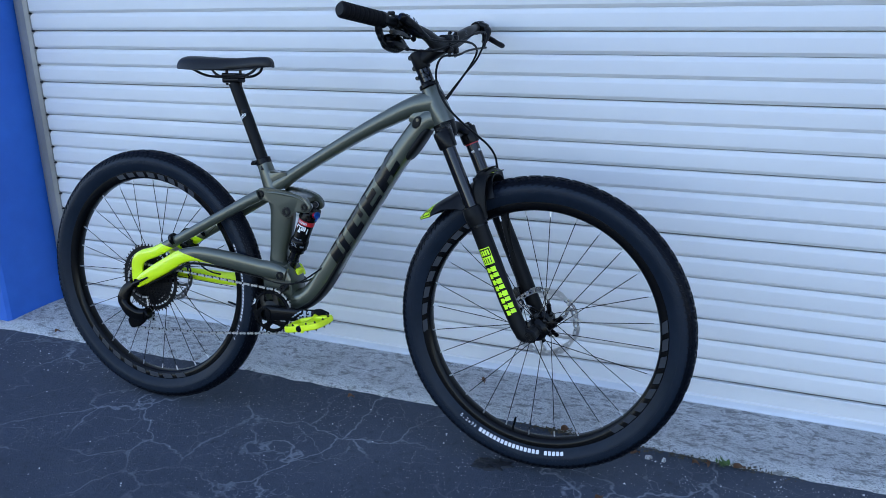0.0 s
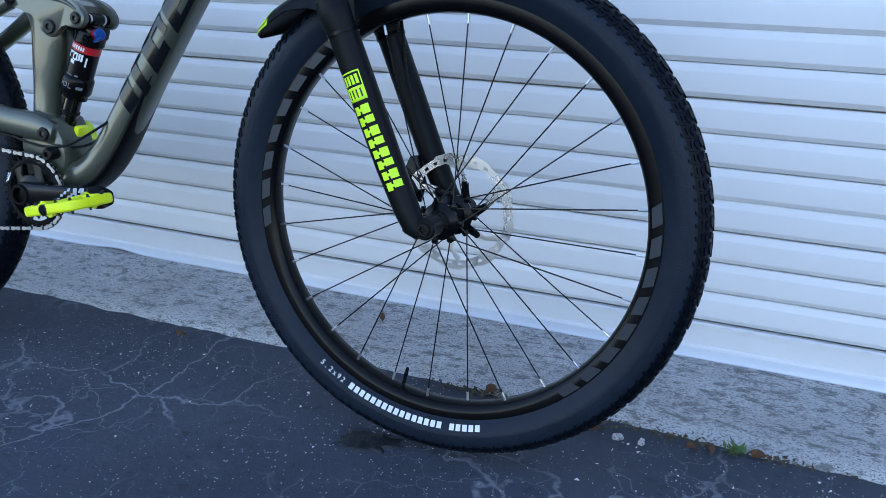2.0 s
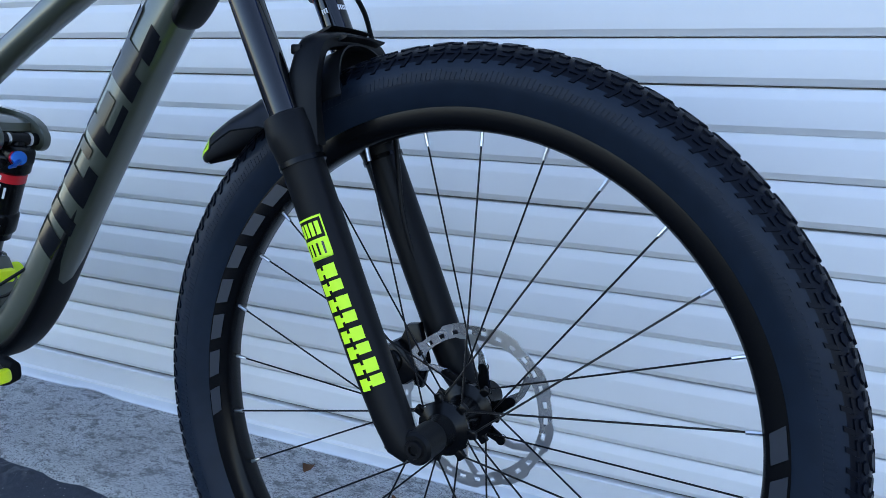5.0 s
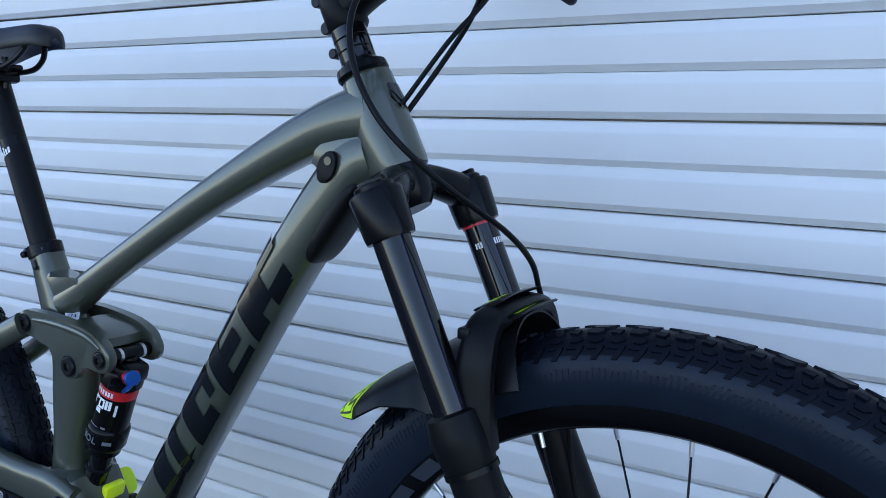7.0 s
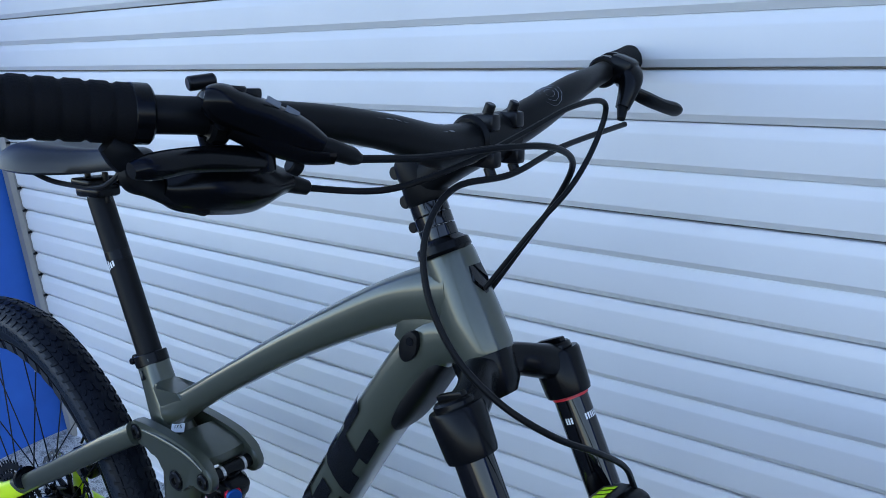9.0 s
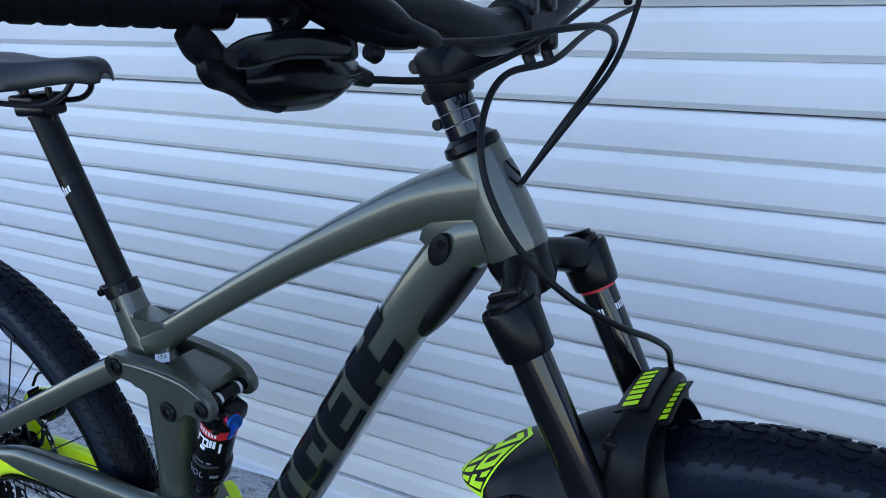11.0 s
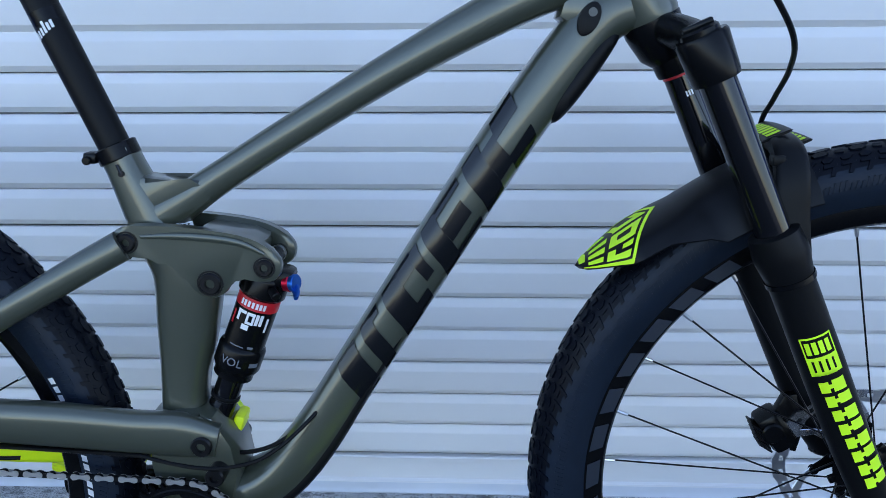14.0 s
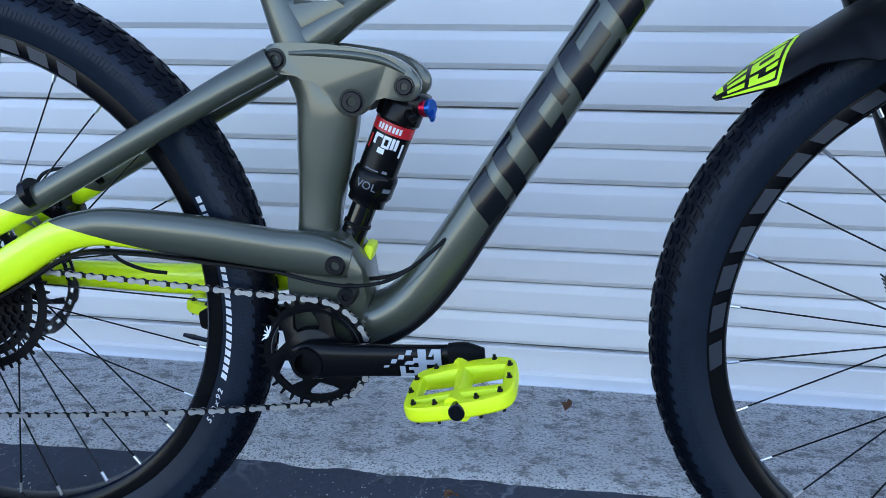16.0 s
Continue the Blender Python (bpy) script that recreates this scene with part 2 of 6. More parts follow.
def sweep(bm, pts, rads, seg=14, sq=2.0, side=(0, 1, 0), caps=True):
    """A tube along pts; rads are (across, along side) half widths; sq above 2 squares the section."""
    rings = []
    n = len(pts)
    side = Vector(side)
    for i, p in enumerate(pts):
        a, b = Vector(pts[max(0, i - 1)]), Vector(pts[min(n - 1, i + 1)])
        d = (b - a).normalized()
        s = (side - d * side.dot(d))
        s = s.normalized() if s.length > 1e-4 else d.orthogonal().normalized()
        u = d.cross(s)
        side = s
        r = rads[i] if isinstance(rads, list) else rads
        ru, rs = r if isinstance(r, tuple) else (r, r)
        ring = []
        for k in range(seg):
            t = 2 * math.pi * k / seg
            c, w = math.cos(t), math.sin(t)
            e = 2 / sq
            ring.append(bm.verts.new(Vector(p) + u * (ru * math.copysign(abs(c) ** e, c)) + s * (rs * math.copysign(abs(w) ** e, w))))
        rings.append(ring)
    for q, r in zip(rings, rings[1:]):
        for k in range(seg):
            bm.faces.new((q[k], q[(k + 1) % seg], r[(k + 1) % seg], r[k]))
    if caps:
        bm.faces.new(rings[0][::-1])
        bm.faces.new(rings[-1])
    return bm


def cyl(bm, a, b, r, r2=None, seg=16, bevel=0.0):
    a, b = Vector(a), Vector(b)
    r2 = r if r2 is None else r2
    if bevel:
        d = (b - a).normalized() * bevel
        return sweep(bm, [a, a + d, b - d, b], [r - bevel, r, r2, r2 - bevel], seg)
    return sweep(bm, [a, b], [r, r2], seg)


def lathe(bm, profile, seg=64, closed=True, center=(0, 0, 0)):
    """Turns (radius, y) points round the y axis."""
    c = Vector(center)
    rings = []
    for k in range(seg):
        t = 2 * math.pi * k / seg
        rings.append([bm.verts.new(c + Vector((r * math.cos(t), y, r * math.sin(t)))) for r, y in profile])
    m = len(profile)
    for k in range(seg):
        q, r = rings[k], rings[(k + 1) % seg]
        for j in range(m if closed else m - 1):
            bm.faces.new((q[j], q[(j + 1) % m], r[(j + 1) % m], r[j]))
    return bm


def prism(bm, outline, y0, y1, bevel=0.0):
    """An (x, z) outline given thickness along y."""
    a = [bm.verts.new((x, y0, z)) for x, z in outline]
    b = [bm.verts.new((x, y1, z)) for x, z in outline]
    n = len(a)
    f0, f1 = bm.faces.new(a), bm.faces.new(b[::-1])
    fs = [bm.faces.new((a[(i + 1) % n], a[i], b[i], b[(i + 1) % n])) for i in range(n)]
    if bevel:
        es = [e for e in bm.edges if (e in f0.edges or e in f1.edges)]
        bmesh.ops.bevel(bm, geom=es, offset=bevel, segments=2, affect="EDGES", profile=0.5)
    return bm


def box(bm, center, size, rot=None, bevel=0.0):
    r = bmesh.ops.create_cube(bm, size=1.0)
    m = Matrix.Translation(center) @ (rot.to_4x4() if rot else Matrix()) @ Matrix.Diagonal((*size, 1))
    bmesh.ops.transform(bm, matrix=m, verts=r["verts"])
    if bevel:
        es = list({e for v in r["verts"] for e in v.link_edges})
        bmesh.ops.bevel(bm, geom=es, offset=bevel, segments=2, affect="EDGES", profile=0.5)
    return bm


def disc_with_teeth(r, teeth, depth, root=0.55):
    """Outline of a sprocket."""
    out = []
    for i in range(teeth):
        for f, d in ((0.0, 0), (0.3, 0), (0.42, 1), (0.58, 1), (0.7, 0)):
            t = 2 * math.pi * (i + f) / teeth
            out.append(((r - depth * root + depth * d) * math.cos(t), (r - depth * root + depth * d) * math.sin(t)))
    return out


def annulus(bm, outer, inner, y0, y1):
    """A plate between two (x, z) outlines of the same point count."""
    n = len(outer)
    vs = [[bm.verts.new((x, y, z)) for x, z in o] for o, y in ((outer, y0), (outer, y1), (inner, y1), (inner, y0))]
    for i in range(n):
        j = (i + 1) % n
        for a, b in ((0, 1), (1, 2), (2, 3), (3, 0)):
            bm.faces.new((vs[a][i], vs[a][j], vs[b][j], vs[b][i]))
    return bm


def bolt(name, at, r, parent, y0, y1, material=None, label=""):
    """A socket-head bolt along y, its head at y0."""
    bm = bmesh.new()
    s = 1 if y1 > y0 else -1
    lathe(bm, [(0.0001, y1), (r, y1), (r, y0 + s * 0.002), (r - 0.0015, y0), (r * 0.45, y0), (r * 0.4, y0 + s * 0.004), (0.0001, y0 + s * 0.004)], 20, False, (at[0], 0, at[1]))
    return part(name, bm, material or DARK_STEEL, parent, label)


def letters(text, size, depth=0.0004):
    """A mesh of built-in-font letters in the xz plane, centred on the origin."""
    cu = bpy.data.curves.new("letters", "FONT")
    cu.body, cu.size, cu.align_x, cu.align_y, cu.extrude = text, size, "CENTER", "CENTER", depth
    ob = new("letters", cu)
    me = bpy.data.meshes.new_from_object(ob.evaluated_get(bpy.context.evaluated_depsgraph_get()))
    bpy.data.objects.remove(ob)
    me.transform(pose(0, 0, 0, 90))
    return me


# ---- the building ----
DOOR_Y = 0.385
DOOR_X0, DOOR_X1 = -0.86, 2.75
GROUND_Z = -0.019
SLAT_Z, SLAT = 0.078, 0.0613


def build_ground():
    bm = bmesh.new()
    # one sheet: fine near the door, wide to the horizon
    xs = [-600, -60, -8, -3] + [-2 + 0.1 * i for i in range(55)] + [5, 10, 60, 600]
    ys = [-600, -60, -8, -3] + [-2.4 + 0.1 * i for i in range(29)] + [0.6, 30, 600]
    grid = [[bm.verts.new((x, y, GROUND_Z + (0.003 * noise.noise((x * 2.2, y * 2.2, 0)) if -3 < x < 4 and -3 < y < 0.35 else 0))) for x in xs] for y in ys]
    for a, b in zip(grid, grid[1:]):
        for i in range(len(xs) - 1):
            bm.faces.new((a[i], a[i + 1], b[i + 1], b[i]))
    g = part("ground", bm, ASPHALT)
    tagged(g, "dark cracked old asphalt ground with pale specks", "ground", kind="structure")
    # sloped concrete apron with a worn, uneven front edge
    bm = bmesh.new()
    n = 460
    rows = []
    for i in range(n + 1):
        x = -4.0 + 9.0 * i / n
        e = 0.178 - 0.04 * min(1.2, max(0, x - 0.6)) + 0.010 * noise.noise((x * 3, 1.3, 0)) + 0.009 * noise.noise((x * 14, 4.1, 0)) + 0.004 * noise.noise((x * 45, 2.2, 0))
        w = [0.004 * noise.noise((x * 20, k * 7.7, 3)) for k in range(5)]
        prof = [(e - 0.008, GROUND_Z - 0.03), (e, GROUND_Z + 0.002 + w[0] * 0.5), (e + 0.012, GROUND_Z + 0.009 + w[1]), (e + 0.045, GROUND_Z + 0.012 + w[2] * 0.5),
                (0.29, GROUND_Z + 0.014 + w[3] * 0.3 - 0.003 * (x - 0.8)), (0.40, GROUND_Z + 0.017 - 0.006 * (x - 0.8)), (0.47, GROUND_Z + 0.0175 - 0.006 * (x - 0.8)), (0.9, GROUND_Z + 0.0175 - 0.006 * (x - 0.8)), (0.9, GROUND_Z - 0.03)]
        rows.append([bm.verts.new((x, y, z)) for y, z in prof])
    for a, b in zip(rows, rows[1:]):
        for j in range(len(a) - 1):
            bm.faces.new((a[j], a[j + 1], b[j + 1], b[j]))
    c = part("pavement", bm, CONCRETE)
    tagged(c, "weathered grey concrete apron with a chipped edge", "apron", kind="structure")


def build_walls():
    top = 4.6
    # blue front wall on both sides of the opening, and above it
    for nm, x0, x1 in (("wall_west", -9.0, DOOR_X0 - 0.105), ("wall_east", DOOR_X1 + 0.14, 9.0)):
        bm = bmesh.new()
        inner = x1 if nm == "wall_west" else x0
        s = 1 if nm == "wall_west" else -1
        # the reveal runs back from the front corner, slightly splayed, to the door guide
        if s > 0:
            out = [(x0, 0.22), (inner - 0.012, 0.22), (inner, 0.232), (inner + 0.036, 0.47), (inner + 0.036, 0.8), (x0, 0.8)]
        else:
            out = [(x1, 0.22), (inner + 0.012, 0.22), (inner, 0.232), (inner - 0.075, 0.41), (inner - 0.075, 0.8), (x1, 0.8)]
        lo = [bm.verts.new((x, y, GROUND_Z - 0.02)) for x, y in out]
        hi = [bm.verts.new((x, y, top)) for x, y in out]
        k = len(out)
        bm.faces.new(lo)
        bm.faces.new(hi[::-1])
        for i in range(k):
            bm.faces.new((lo[i], lo[(i + 1) % k], hi[(i + 1) % k], hi[i]))
        tagged(part(nm, bm, BLUE_WALL), "blue painted rough masonry wall beside the door", "wall", kind="structure")
    bm = bmesh.new()
    box(bm, ((DOOR_X0 + DOOR_X1) / 2, 0.51, 3.8), (DOOR_X1 - DOOR_X0 + 0.13, 0.575, 1.6))
    tagged(part("wall_north", bm, BLUE_WALL), "blue painted masonry lintel above the door", "wall", kind="structure")
    bm = bmesh.new()
    box(bm, (0, 4.8, top + 0.08), (18.2, 9.3, 0.16))
    tagged(part("roof", bm, CONCRETE), "flat pale roof slab of the building", "roof", kind="structure")
    bm = bmesh.new()
    box(bm, (0, 9.3, 2.3), (18, 0.2, 4.64))
    tagged(part("wall_south", bm, BLUE_WALL), "plain rear wall of the building", "wall", kind="structure")


def build_door():
    door = tagged(new("door_1"), "closed white roll-up door of ribbed metal slats", "roll-up door", kind="structure")
    # the curtain stands a little askew to the bicycle and runs slightly down to one side
    door.matrix_world = Matrix.Translation((0.8, 0.4355, 0)) @ Matrix.Rotation(-0.0146, 4, "Z") @ Matrix.Rotation(0.006, 4, "Y") @ Matrix.Translation((-0.8, -DOOR_Y, 0))
    w = DOOR_X1 - DOOR_X0

    def slat_mesh(prof, name):
        bm = bmesh.new()
        xs = [DOOR_X0 + w * i / 12 for i in range(13)]
        rows = [[bm.verts.new((x, DOOR_Y + y + 0.0012 * noise.noise((x * 1.7, z, 0)), z)) for y, z in prof] for x in xs]
        for a, b in zip(rows, rows[1:]):
            for j in range(len(prof) - 1):
                bm.faces.new((a[j], b[j], b[j + 1], a[j + 1]))
        me = bpy.data.meshes.new(name)
        bm.to_mesh(me)
        bm.free()
        me.polygons.foreach_set("use_smooth", [True] * len(me.polygons))
        me.set_sharp_from_angle(angle=radians(25))
        me.materials.append(DOOR_PAINT)
        return me

    h = SLAT
    # from the interlock below to the one above: dark gap, lower bevel, flat face, upper bevel, rolled lip
    prof = [(0.013, 0.0004), (0.0085, 0.0006), (0.0062, 0.0014), (0.0006, 0.0092), (-0.0005, 0.0108), (-0.0008, 0.018),
            (-0.0003, 0.030), (-0.0008, h - 0.0165), (-0.0002, h - 0.0132), (0.0054, h - 0.0022), (0.0072, h - 0.0009), (0.014, h - 0.0006)]
    me = slat_mesh(prof, "slat")
    rng = random.Random(4)
    count = int((3.05 - SLAT_Z) / h)
    for i in range(count):
        place("slat", me, door, matrix=pose(0, rng.uniform(-0.0004, 0.0004), SLAT_Z + i * h, rng.uniform(-0.2, 0.2), 0, 0))
    # bottom bar with a pale vinyl weather strip
    hb = SLAT_Z - 0.004
    bm = bmesh.new()
    prof = [(0.012, hb - 0.0006), (0.001, hb - 0.001), (-0.0015, hb - 0.003), (0.0, hb - 0.012), (0.0015, hb - 0.02), (0.0015, 0.0255), (-0.003, 0.0225), (-0.004, 0.0195), (0.01, 0.0175)]
    rows = [[bm.verts.new((DOOR_X0 + w * i / 12, DOOR_Y + y, z)) for y, z in prof] for i in range(13)]
    for a, b in zip(rows, rows[1:]):
        for j in range(len(prof) - 1):
            bm.faces.new((a[j], b[j], b[j + 1], a[j + 1]))
    part("bottom_bar", bm, DOOR_PAINT, door, "white painted bottom bar")
    bm = bmesh.new()
    rows = []
    for i in range(121):
        x = DOOR_X0 + w * i / 120
        bulge = 0.008 * math.exp(-((x - 0.13) / 0.06) ** 2) + 0.001 * noise.noise((x * 5, 0, 0))
        rows.append([bm.verts.new((x, DOOR_Y + y, z)) for y, z in ((-0.001, 0.0215), (-0.0035, 0.0205), (-0.004, 0.0095 + bulge * 0.4), (-0.0055, 0.002 + bulge), (-0.0075, 0.0 + bulge), (-0.0065, -0.004 + bulge), (0.01, -0.004 + bulge))])
    for a, b in zip(rows, rows[1:]):
        for j in range(6):
            bm.faces.new((a[j], b[j], b[j + 1], a[j + 1]))
    part("weather_strip", bm, SEAL, door, "pale grey vinyl weather strip")
    # unseen sheet added behind the slats, standing in for the dark space there
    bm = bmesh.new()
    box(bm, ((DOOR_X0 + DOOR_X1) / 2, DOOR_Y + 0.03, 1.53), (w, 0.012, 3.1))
    part("seam_backing", bm, STEEL_GUIDE, door)
    # guides with the slat-end clips
    for nm, x0, s in (("guide", DOOR_X0, 1), ("guide", DOOR_X1, -1)):
        bm = bmesh.new()
        out = [(0.0, -0.006), (-0.012, -0.014), (-0.04, -0.014), (-0.066, -0.004), (-0.066, 0.03), (0.0, 0.03)]
        lo = [bm.verts.new((x0 + s * a, DOOR_Y + b, GROUND_Z + 0.012)) for a, b in out]
        hi = [bm.verts.new((x0 + s * a, DOOR_Y + b, 3.04)) for a, b in out]
        bm.faces.new(lo)
        bm.faces.new(hi[::-1])
        for i in range(6):
            bm.faces.new((lo[i], lo[(i + 1) % 6], hi[(i + 1) % 6], hi[i]))
        part("guide", bm, STEEL_GUIDE, door, "dull grey steel guide rail", sharp=20)
    bm = bmesh.new()
    cyl(bm, (0, -0.005, 0), (0, 0.004, 0), 0.0035, seg=8)
    clip_ob = part("end_clip", bm, MATT, door, matrix=pose(DOOR_X0 + 0.004, DOOR_Y, SLAT_Z))
    for i in range(1, count):
        place("end_clip", clip_ob.data, door, matrix=pose(DOOR_X0 + 0.004, DOOR_Y, SLAT_Z + i * h))


build_ground()
build_walls()
build_door()

# ---- the bicycle: x forward, y to its left, z up, between its wheels ----
LEAN = math.degrees(math.atan(0.107))
bike = tagged(new("mountain_bike"), "olive green full-suspension mountain bike leaning on the white door", "bicycle")
bike.matrix_world = pose(0, -0.047, -0.0215, -LEAN, 0, 0)
DZ = 0.023
REAR, FRONT = (-0.002, 0.365), (1.1955, 0.3645)
BB = (0.440, 0.322)
HEAD = (0.928, 0.856)
U, N = (-0.4067, 0.9135), (0.9135, 0.4067)
AX_UP = Vector((U[0], 0, U[1]))
UP_BY = Matrix.Translation((0, 0, DZ))


def steered(angle=-2.2):
    h = Vector((HEAD[0], 0, HEAD[1]))
    return Matrix.Translation(h + Vector((0, -0.003, 0))) @ Matrix.Rotation(radians(angle), 4, AX_UP) @ Matrix.Translation(-h)


STEER = steered()


def on_axis(down, ahead, y=0.0):
    """A point of the fork: metres down the steering axis from the lower headset, ahead of it, and to the side."""
    return Vector((HEAD[0] - U[0] * down + N[0] * ahead, y, HEAD[1] - U[1] * down + N[1] * ahead))


def bp(name, bm, material, parent=None, label="", steer=False, sharp=35, kind="", own=None):
    """A part of the bicycle, from a mesh in the bicycle's own measures; own: a frame of its own within them."""
    m = (UP_BY @ STEER if steer else UP_BY @ own if own else UP_BY) if parent is None else (STEER if steer else None)
    return part(name, bm, material, parent or bike, label, m, sharp, kind)


def rear_paint():
    """Olive paint with the neon field that runs up from the dropouts along the stays."""
    m = OLIVE.copy()
    m.name = "olive_and_neon_paint"
    nt = m.node_tree
    b = nt.nodes["Principled BSDF"]
    src = b.inputs["Base Color"].links[0].from_socket
    tc = nt.nodes.new("ShaderNodeTexCoord")
    sp = nt.nodes.new("ShaderNodeSeparateXYZ")
    nt.links.new(tc.outputs["Object"], sp.inputs["Vector"])
    ma = nt.nodes.new("ShaderNodeMath")
    ma.operation = "MULTIPLY_ADD"
    ma.inputs[1].default_value = 0.27
    nt.links.new(sp.outputs["X"], ma.inputs[0])
    nt.links.new(sp.outputs["Z"], ma.inputs[2])
    lt = nt.nodes.new("ShaderNodeMath")
    lt.operation = "LESS_THAN"
    lt.inputs[1].default_value = 0.482 + 0.27 * 0.118
    nt.links.new(ma.outputs[0], lt.inputs[0])
    mx = nt.nodes.new("ShaderNodeMix")
    mx.data_type = "RGBA"
    nt.links.new(lt.outputs[0], mx.inputs["Factor"])
    nt.links.new(src, mx.inputs["A"])
    mx.inputs["B"].default_value = (*NEON_COLOR, 1)
    nt.links.new(mx.outputs["Result"], b.inputs["Base Color"])
    iv = nt.nodes.new("ShaderNodeMath")
    iv.operation = "MULTIPLY_ADD"
    iv.inputs[1].default_value = -0.35
    iv.inputs[2].default_value = 0.35
    nt.links.new(lt.outputs[0], iv.inputs[0])
    nt.links.new(iv.outputs[0], b.inputs["Metallic"])
    return m


REAR_PAINT = rear_paint()


def xz(pts, y=0.0):
    return [(p[0], p[2] if len(p) > 2 else y, p[1]) for p in pts]


def tube(bm, pts, rads, seg=20, sq=2.4, n=6):
    """A smooth tube through (x, y, z) points with (across, sideways) half widths."""
    flat = smooth([(*p, *(r if isinstance(r, tuple) else (r, r))) for p, r in zip(pts, rads)], n)
    return sweep(bm, [Vector(f[:3]) for f in flat], [(f[3], f[4]) for f in flat], seg, sq)


# ---- wheels ----
def tyre_at(phi, arc, lift=0.0):
    """A point of the tyre's skin: degrees round its section from the crown, metres along the crown, and the height above the skin."""
    p, t = radians(phi), arc / 0.37
    r, y = 0.3392 + (0.0305 + lift) * math.cos(p), (0.0308 + lift) * math.sin(p)
    return (r * math.cos(t), y, r * math.sin(t))


def build_tyre_mesh():
    bm = bmesh.new()
    prof = [(0.307, 0.0155), (0.3105, 0.0182), (0.317, 0.0222)]
    for phi in (112, 102, 92, 82, 72, 62, 52, 42, 32, 22, 11):
        x, y, z = tyre_at(phi, 0)
        prof.append((x, y))
    prof = prof + [(0.3697, 0.0)] + [(r, -y) for r, y in prof[::-1]] + [(0.309, -0.013), (0.309, 0.013)]
    lathe(bm, prof, 160)
    return bm


def raised(polys):
    """One mesh of low blocks on the tyre, each a polygon of (degrees round the section, metres along) with its height."""
    vs, fs = [], []
    for poly, h in polys:
        b, n = len(vs), len(poly)
        cp, ca = sum(p for p, a in poly) / n, sum(a for p, a in poly) / n
        vs += [tyre_at(p, a, -0.0006) for p, a in poly]
        vs += [tyre_at(cp + (p - cp) * 0.9, ca + (a - ca) * 0.9, h) for p, a in poly]
        fs.append(tuple(range(b + n, b + 2 * n)))
        fs += [(b + i, b + (i + 1) % n, b + n + (i + 1) % n, b + n + i) for i in range(n)]
    bm = bmesh.new()
    bv = [bm.verts.new(v) for v in vs]
    for f in fs:
        bm.faces.new([bv[i] for i in f])
    return bm


def build_tread_mesh():
    """Low tread: a comb of bars along each shoulder, slanted lugs inside it, and six-sided blocks along the crown."""
    polys = []
    cnt = 66
    pitch = 2 * math.pi * 0.37 / cnt
    for i in range(cnt):
        for s in (-1, 1):
            o = i * pitch + (pitch / 4 if s > 0 else 0)
            for k in range(2):
                a = o + k * pitch / 2
                polys.append(([(s * 50, a), (s * 50, a + 0.0052), (s * 69, a + 0.0112), (s * 69, a + 0.006)], 0.0015))
                polys.append(([(s * 47.5, a - 0.0004), (s * 47.5, a + 0.0142), (s * 52.5, a + 0.0152), (s * 52.5, a + 0.0006)], 0.0016))
                polys.append(([(s * 31, a + 0.002), (s * 29, a + 0.009), (s * 35, a + 0.0135), (s * 42, a + 0.0125), (s * 43, a + 0.006), (s * 37, a + 0.001)], 0.0015))
            polys.append(([(s * 11, o + 0.004), (s * 9, o + 0.013), (s * 15, o + 0.019), (s * 24, o + 0.0175), (s * 25.5, o + 0.008), (s * 19, o + 0.002)], 0.0019))
            polys.append(([(s * 14, o + 0.0225), (s * 13, o + 0.0315), (s * 22, o + 0.033), (s * 25, o + 0.0245)], 0.0016))
        o = i * pitch
        polys.append(([(-8, o + 0.002), (-9, o + 0.012), (0, o + 0.018), (8, o + 0.012), (8, o + 0.002), (0, o - 0.004)], 0.0019))
    return raised(polys)


def build_rib_mesh():
    """Fine moulded ribs round both walls of the tyre."""
    polys = []
    cnt = 420
    step = 2 * math.pi * 0.37 / cnt
    for i in range(cnt):
        for s in (-1, 1):
            a = i * step
            top = 80 + (5 if (i // 3) % 2 else 0)
            polys.append(([(s * top, a), (s * top, a + step * 0.45), (s * 99, a + step * 0.95), (s * 99, a + step * 0.5)], 0.0006))
    return raised(polys)


def build_rim_mesh():
    bm = bmesh.new()
    prof = [(0.3125, 0.0172), (0.311, 0.0188), (0.302, 0.0188), (0.294, 0.0165), (0.2895, 0.011), (0.2885, 0.0), (0.2895, -0.011), (0.294, -0.0165), (0.302, -0.0188), (0.311, -0.0188), (0.3125, -0.0172), (0.305, -0.014), (0.302, 0.0), (0.305, 0.014)]
    lathe(bm, prof, 120)
    return bm


def build_hub_mesh(rear):
    bm = bmesh.new()
    if rear:
        prof = [(0.0001, 0.072), (0.012, 0.072), (0.014, 0.062), (0.03, 0.034), (0.031, 0.030), (0.021, 0.026), (0.02, -0.012), (0.028, -0.016), (0.0285, -0.020), (0.019, -0.024), (0.017, -0.07), (0.0001, -0.07)]
    else:
        prof = [(0.0001, 0.052), (0.010, 0.052), (0.013, 0.046), (0.022, 0.036), (0.030, 0.026), (0.0305, 0.022), (0.02, 0.018), (0.0145, 0.0), (0.018, -0.018), (0.027, -0.026), (0.0275, -0.030), (0.017, -0.036), (0.012, -0.048), (0.0001, -0.048)]
    lathe(bm, prof, 40, False)
    # flange tabs
    for s, r in ((0.028 if rear else 0.024, 0.031), (-0.018 if rear else -0.028, 0.029)):
        for i in range(7):
            t = 2 * math.pi * i / 7
            box(bm, (r * math.cos(t), s, r * math.sin(t)), (0.012, 0.006, 0.009), Matrix.Rotation(-t, 3, "Y"), 0.0015)
    return bm


